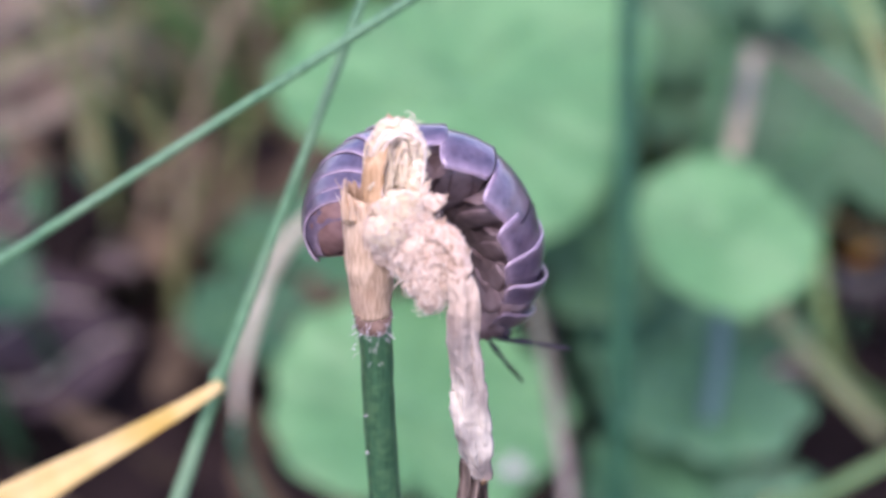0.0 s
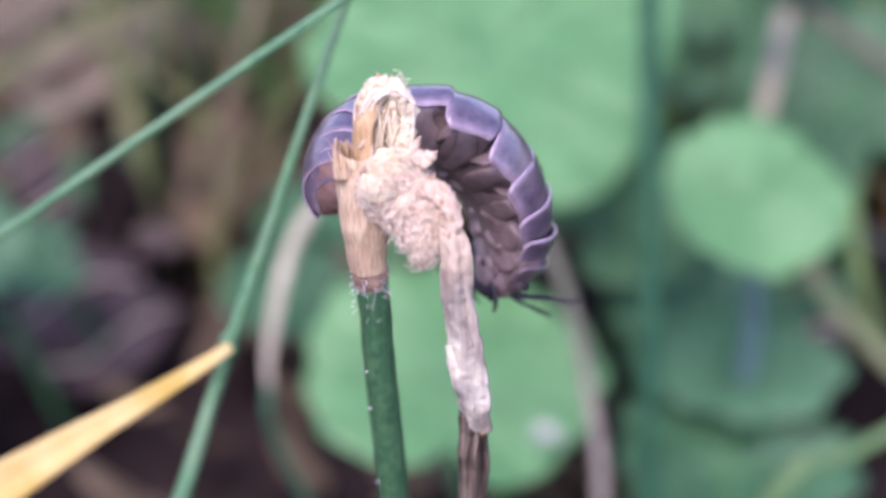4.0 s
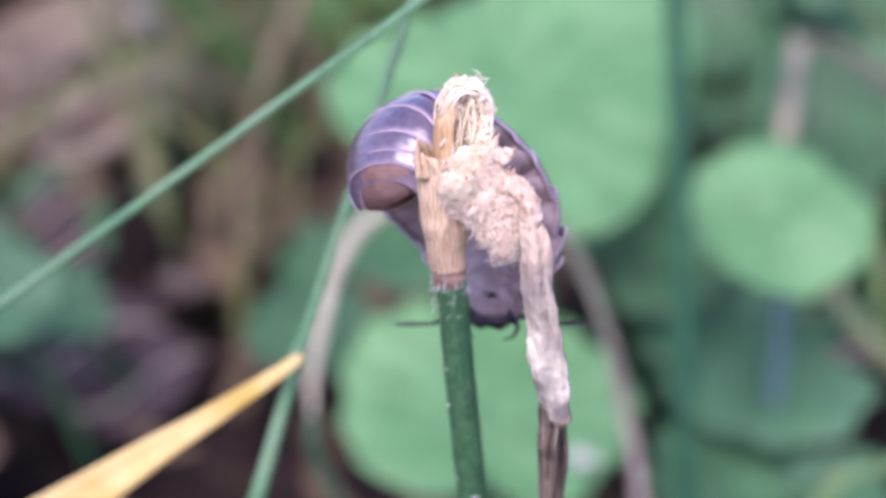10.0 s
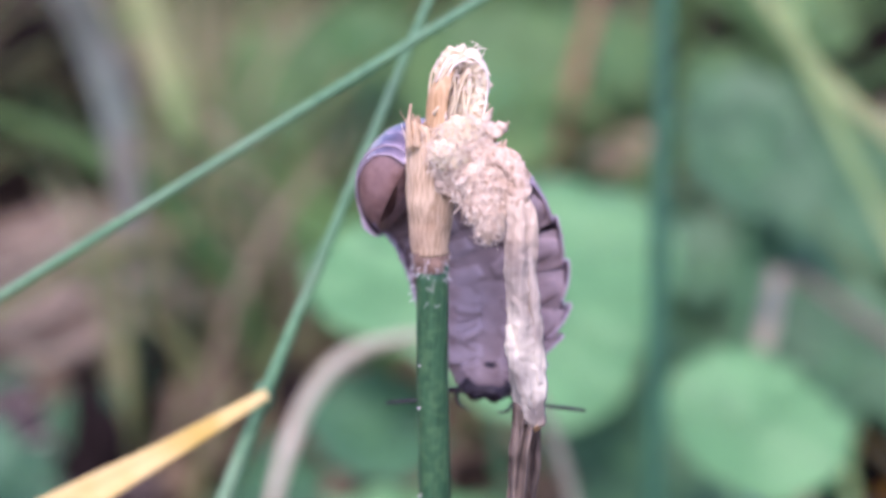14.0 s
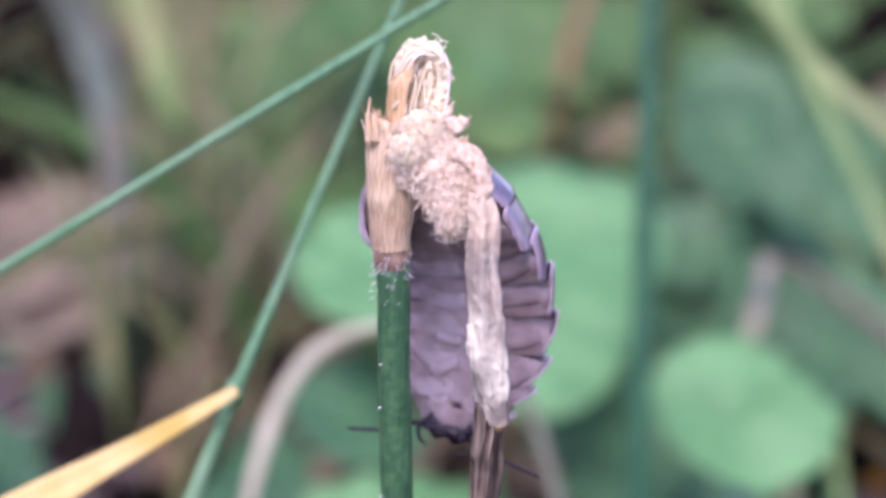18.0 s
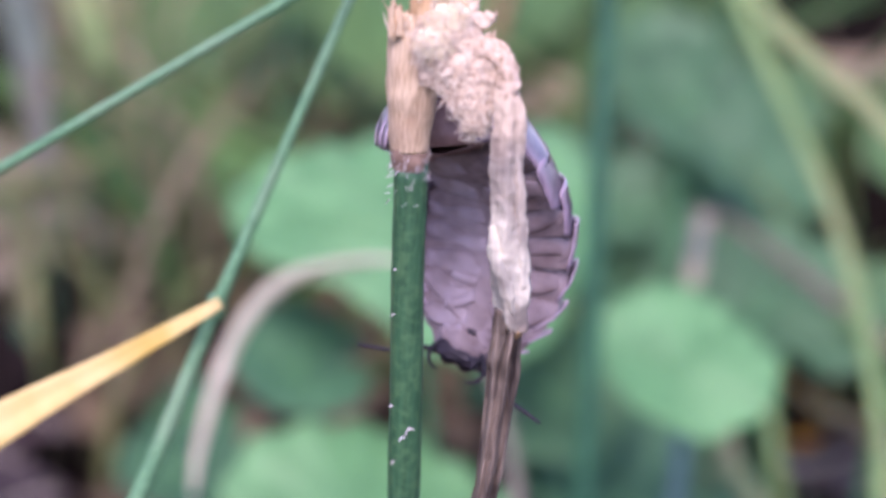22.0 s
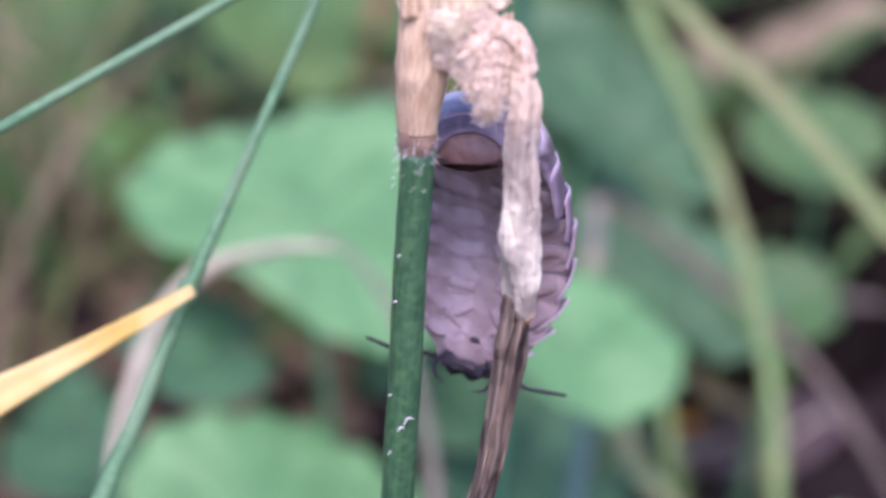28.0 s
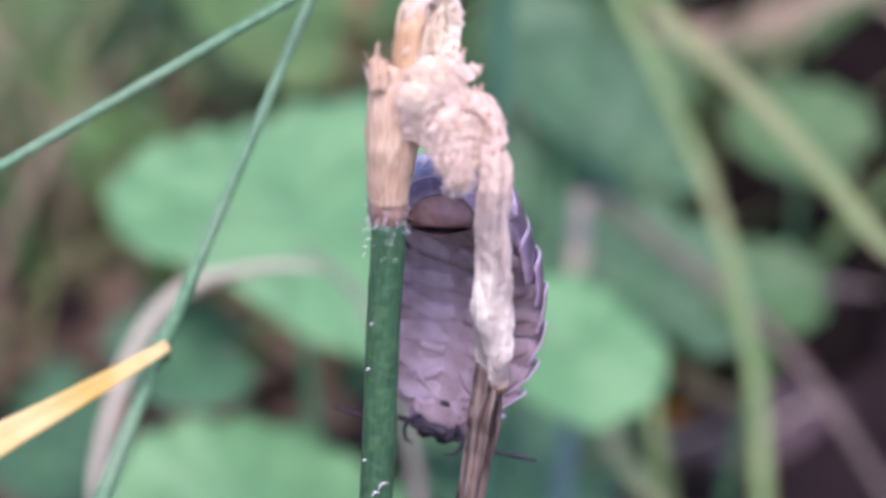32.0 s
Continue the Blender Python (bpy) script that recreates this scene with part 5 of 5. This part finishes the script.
        if telson:
            dome = lump(Vector((0, 0.0001, 0)), (HALF * w * 0.94, 0.0007, HIGH * h * 0.92), 0.02, 2, 5, 4)
            for v in dome.verts:
                v.co.z = max(v.co.z - 0.0003, -0.00046)
            part("tail_core", dome, M_HIND, ob, "brown underside of the tail end")
        if head:
            bm2 = lump(Vector((0, -0.0001, 0.0)), (HALF * w * 0.88, 0.00105, HIGH * h * 0.62), 0.04, 2, 3, 3)
            part("face", bm2, M_BELLY, ob, "mauve underside of the head")
            bm2 = lump(Vector((0, 0.0006, -0.00078)), (0.0012, 0.00048, 0.00034), 0.35, 3, 4, 4)
            part("mouthpart", bm2, M_DARK, ob, "black mouthparts")
            for side in (-1, 1):
                part("jaw", lump(Vector((side * 0.00045, 0.0009, -0.0005)), (0.0004, 0.0003, 0.00032), 0.35, 3, 9 + side, 3), M_DARK, ob)
            bm2 = lump(Vector((0.00005, -0.0006, -0.00105)), (0.00026, 0.00018, 0.00014), 0.2, 2.5, 7, 2)
            part("mouthpart", bm2, M_DARK, ob, "black mouthparts")
            for side in (-1, 1):
                part("front_leg", tube([Vector((side * 0.0009, 0.0001, -0.0009)), Vector((side * 0.0014, 0.0009, -0.0008)), Vector((side * 0.0012, 0.0015, -0.0007)), Vector((side * 0.0007, 0.0017, -0.0006))],
                                       [0.00014, 0.00012, 0.00009, 0.00003], 14, 7), M_DARK, ob, "thin curved front leg")
                part("eye", lump(Vector((side * HALF * w * 0.72, 0.0003, 0.0007)), (0.0002, 0.00024, 0.00024), 0.1, 6, 5, 2), M_DARK, ob, "black eye")
                pts = [Vector((0, 0, 0)), Vector((side * 0.0003, 0.0011, -0.0001)), Vector((side * 0.0001, 0.0023, -0.0002)), Vector((side * 0.0005, 0.0042, -0.0002))]
                bm2 = bmesh.new()
                for p, q2, r in zip(pts, pts[1:], (0.00015, 0.00013, 0.0001)):
                    tube([p, p.lerp(q2, 0.5), q2], [r * 0.8, r * 1.1, r * 0.75], 7, 7, bm=bm2)
                an = part("antenna", bm2, M_DARK, ob, "dark jointed antenna")
                an.location = (side * 0.0008, 0.0007, 0.0)
                pieces.append((an, side))
        pieces.append((ob, s))
    return root, [p for p in pieces if p[0].name.split(".")[0] != "antenna"], [p for p in pieces if p[0].name.split(".")[0] == "antenna"]


BUG, BUG_PLATES, ANTENNAE = build_bug()


def curve_at(values, u):
    """A smooth curve through evenly spaced vectors."""
    x = min(max(u, 0), 1) * (len(values) - 1)
    i = min(int(x), len(values) - 2)
    a, b, c, d = (values[min(max(k, 0), len(values) - 1)] for k in (i - 1, i, i + 1, i + 2))
    if i == 0:
        a = 2 * b - c
    if i == len(values) - 2:
        d = 2 * c - b
    w = x - i
    return 0.5 * (2 * b + (c - a) * w + (2 * a - 5 * b + 4 * c - d) * w * w + (3 * b - a - 3 * c + d) * w ** 3)


# The bug's spine at a few moments, head first: seven points in millimetres, each with the way its back faces.
STANCES = {
    0: [(6.52, 4.5, 96.56, 0.93, 0.06, -0.36), (6.96, 5.2, 99.2, 0.98, 0.14, -0.13), (6.18, 5.5, 101.76, 0.9, 0.37, 0.25), (4.55, 5.5, 103.57, 0.51, 0.7, 0.5), (2.56, 5.3, 103.84, -0.02, 0.95, 0.32), (0.73, 4.7, 104.09, -0.54, 0.63, 0.56), (-0.2, 2.6, 103.45, -0.74, -0.11, 0.67)],
    2: [(9.14, 4.5, 96.97, 0.73, 0.68, -0.09), (7.97, 5.2, 99.1, 0.81, 0.58, -0.06), (6.79, 5.5, 101.38, 0.8, 0.57, 0.19), (5.2, 5.5, 103.37, 0.54, 0.72, 0.44), (3.08, 5.3, 103.8, -0.04, 0.95, 0.3), (1.13, 4.7, 104.06, -0.54, 0.63, 0.55), (0.17, 2.6, 103.4, -0.73, -0.11, 0.68)],
    5: [(6.61, 4.5, 96.27, 0.87, -0.03, -0.49), (7.36, 5.2, 98.77, 0.97, 0.13, -0.2), (6.72, 5.5, 101.46, 0.9, 0.38, 0.21), (5, 5.5, 103.37, 0.52, 0.7, 0.48), (2.91, 5.3, 103.81, -0.01, 0.95, 0.32), (0.9, 4.7, 104.15, -0.52, 0.63, 0.58), (-0.17, 2.6, 103.48, -0.71, -0.12, 0.7)],
    6: [(5.59, 4.5, 96.63, 0.77, 0.14, -0.62), (6.38, 5.2, 99.13, 0.97, 0.15, -0.21), (5.84, 5.5, 101.84, 0.9, 0.38, 0.2), (4.22, 5.5, 103.71, 0.53, 0.7, 0.49), (2.21, 5.3, 104.21, 0, 0.94, 0.33), (0.25, 4.7, 104.48, -0.51, 0.62, 0.59), (-0.8, 2.6, 103.75, -0.7, -0.12, 0.7)],
    7.1: [(4.56, 4.2, 95.99, 0.4, 0.54, -0.74), (4.74, 5, 98.03, 0.51, 0.61, -0.61), (5.07, 5.5, 100.85, 0.79, 0.61, -0.1), (3.94, 5.5, 103.15, 0.58, 0.73, 0.36), (2.08, 5.4, 103.96, 0, 0.98, 0.2), (0.28, 4.7, 104.69, -0.46, 0.64, 0.62), (-0.9, 2.6, 104.07, -0.63, -0.15, 0.77)],
    9.5: [(3.14, 3.8, 95.82, 0.15, 0.77, -0.62), (3.42, 4.6, 97.98, 0.31, 0.81, -0.49), (3.39, 5.3, 99.99, 0.47, 0.85, -0.23), (2.48, 5.5, 101.75, 0.28, 0.95, -0.11), (0.92, 5.3, 103.6, -0.06, 0.99, 0.12), (-0.73, 4.5, 104.75, -0.45, 0.6, 0.66), (-1.71, 2.5, 103.94, -0.61, -0.15, 0.78)],
    11.5: [(3.12, 3.6, 94.29, 0.08, 0.88, -0.48), (3, 4.4, 96.43, 0.13, 0.91, -0.38), (2.67, 5.2, 98.55, 0.19, 0.94, -0.29), (1.84, 5.5, 100.72, 0.18, 0.98, -0.03), (0.6, 5.3, 102.83, -0.03, 0.97, 0.24), (-0.63, 4.6, 103.96, -0.44, 0.52, 0.74), (-1.43, 2.6, 103.14, -0.67, -0.13, 0.73)],
    13: [(4.17, 3.5, 92.53, 0.09, 0.91, -0.4), (4.37, 4.3, 94.64, 0.09, 0.93, -0.35), (4.33, 5.1, 97.06, 0.09, 0.95, -0.31), (3.52, 5.5, 99.6, 0.08, 1, -0.01), (1.8, 5.3, 101.92, -0.05, 0.89, 0.45), (-0.1, 4.8, 103.3, -0.45, 0.59, 0.67), (-1.31, 3.6, 103.23, -0.73, 0.37, 0.58)],
    15.5: [(3.93, 3.5, 92.49, 0.09, 0.91, -0.4), (4.11, 4.3, 94.7, 0.14, 0.94, -0.3), (4.17, 5.1, 97.06, 0.19, 0.96, -0.2), (3.6, 5.5, 99.54, 0.33, 0.94, 0.02), (2.1, 5.3, 101.57, 0.16, 0.94, 0.29), (0.36, 4.8, 101.95, -0.46, 0.81, 0.37), (-0.5, 3.6, 101.34, -0.79, 0.58, 0.22)],
    17: [(3.92, 3.5, 90.67, 0.14, 0.9, -0.41), (4.5, 4.3, 92.93, 0.19, 0.93, -0.31), (5.02, 5.1, 95.55, 0.21, 0.94, -0.26), (4.77, 5.5, 98.32, 0.53, 0.85, 0), (3.62, 5.3, 100.81, 0.64, 0.71, 0.28), (1.79, 4.7, 101.8, -0.06, 0.84, 0.53), (0.82, 3.6, 101.53, -0.57, 0.72, 0.39)],
    20: [(4.44, 3.5, 89.32, 0.15, 0.89, -0.42), (5.28, 4.3, 91.44, 0.2, 0.91, -0.37), (5.93, 5.1, 94.11, 0.29, 0.92, -0.27), (5.67, 5.5, 96.91, 0.61, 0.79, -0.05), (4.71, 5.2, 99.59, 0.75, 0.62, 0.24), (3.08, 4.5, 101.46, 0.12, 0.75, 0.64), (2.38, 3, 101.67, -0.29, 0.01, 0.96)],
    22: [(4.35, 3.5, 89.49, 0.21, 0.88, -0.42), (5.18, 4.3, 91.26, 0.26, 0.91, -0.32), (5.85, 5.1, 93.48, 0.3, 0.92, -0.26), (5.87, 5.5, 95.95, 0.59, 0.8, -0.05), (4.94, 5.2, 98.43, 0.73, 0.63, 0.27), (2.98, 4.2, 100.56, 0.02, 0.62, 0.79), (2.23, 2.2, 100.86, -0.21, -0.12, 0.97)],
    23.5: [(4.79, 3.5, 89.07, 0.25, 0.88, -0.4), (5.39, 4.3, 90.87, 0.3, 0.91, -0.3), (6, 5.1, 93.21, 0.34, 0.91, -0.24), (6.01, 5.5, 95.67, 0.57, 0.82, -0.04), (5.28, 5.1, 98.16, 0.7, 0.61, 0.36), (3.95, 4, 99.65, 0.09, 0.4, 0.91), (3.17, 1.4, 100.02, -0.12, -0.1, 0.99)],
    25: [(4.98, 3.5, 88.48, 0.26, 0.88, -0.4), (5.66, 4.3, 90.37, 0.3, 0.9, -0.3), (6.23, 5.1, 92.72, 0.35, 0.9, -0.25), (6.29, 5.5, 95.19, 0.57, 0.82, -0.05), (5.57, 5.1, 97.85, 0.71, 0.61, 0.36), (3.98, 4, 99.45, 0.08, 0.4, 0.91), (3.14, 1.3, 99.86, -0.12, -0.1, 0.99)],
    28: [(5.11, 3.5, 88.35, 0.31, 0.86, -0.41), (5.75, 4.3, 90.23, 0.35, 0.88, -0.31), (6.22, 5.1, 92.56, 0.42, 0.87, -0.25), (6.18, 5.5, 95.08, 0.61, 0.79, -0.05), (5.47, 5.1, 97.73, 0.73, 0.58, 0.36), (4.3, 4, 99.21, 0.09, 0.41, 0.91), (3.34, 1.3, 99.57, -0.14, -0.07, 0.99)],
    32: [(4.99, 3.5, 88.13, 0.31, 0.85, -0.43), (5.64, 4.3, 89.98, 0.36, 0.87, -0.33), (6.13, 5.1, 92.3, 0.42, 0.86, -0.28), (6.12, 5.5, 94.84, 0.62, 0.78, -0.08), (5.43, 5.1, 97.57, 0.74, 0.58, 0.34), (4.29, 4, 99.18, 0.11, 0.43, 0.9), (3.37, 1.3, 99.73, -0.13, -0.05, 0.99)],
}


def spine(t):
    ts = sorted(STANCES)
    i = max(k for k in range(len(ts)) if ts[k] <= t) if t > ts[0] else 0
    i = min(i, len(ts) - 2)
    u = (t - ts[i]) / (ts[i + 1] - ts[i])
    u = u * u * (3 - 2 * u) * 0.5 + u * 0.5
    a, b = (np.array(STANCES[ts[k]]) for k in (i, i + 1))
    mixed = a * (1 - u) + b * u
    return [Vector(r[:3]) * MM for r in mixed], [Vector(r[3:]) for r in mixed]


def plate_pose(points, backs, s):
    p = curve_at(points, s)
    ahead = (curve_at(points, s - 0.03) - curve_at(points, s + 0.03)).normalized()
    up = curve_at(backs, s)
    up = (up - ahead * up.dot(ahead)).normalized()
    side = ahead.cross(up)
    m = Matrix((side, ahead, up)).transposed().to_4x4()
    m.translation = p
    return m


def motions():
    times = sorted(set([0.5 * k for k in range(65)]))
    home = BUG.matrix_basis.inverted()
    # the plants sway a little in the air: (seconds, degrees)
    for plant, rows in ((STRAW, ((0, 0), (1, 0), (2.5, -0.04), (5, -0.1), (7, -0.12), (10, -0.12), (13, -0.1), (16, -0.05), (19, 0), (25, 0), (32, 0))),
                        (STEM, ((0, 0.05), (1, 0.07), (2, 0.25), (2.5, 0.25), (4.5, 0), (6, -0.06), (9, 0), (11, 0), (17, -0.05), (22, -0.08), (25, -0.11), (30, -0.13), (32, -0.08))),
                        (leafy, ((0, 0.1), (1, 0.14), (2, 0.28), (2.5, 0.26), (4.5, 0), (16, 0), (19, 0.2), (20, -0.12), (22, -0.12), (25, -0.34), (28, -0.14), (30, -0.2), (32, -0.08)))):
        at = plant.matrix_basis.translation
        walk(plant, [(t, pose(at.x, at.y, at.z, 0, sway, 0)) for t, sway in rows])
    for ob, s in BUG_PLATES:
        walk(ob, [(t, home @ plate_pose(*spine(t), s)) for t in times])
    for ob, side in ANTENNAE:
        at = Vector(ob.location)
        rows = []
        for t in times:
            curl = max(0.0, min(1.0, (9 - t) / 2.5))
            rows.append((t, Matrix.Translation(at) @ pose(0, 0, 0, (72 + side * 14) * curl + 8 * math.sin(2.1 * t + side), 0, -side * (75 - 65 * curl) + 12 * math.sin(1.7 * t + side * 1.1))))
        walk(ob, rows)


motions()
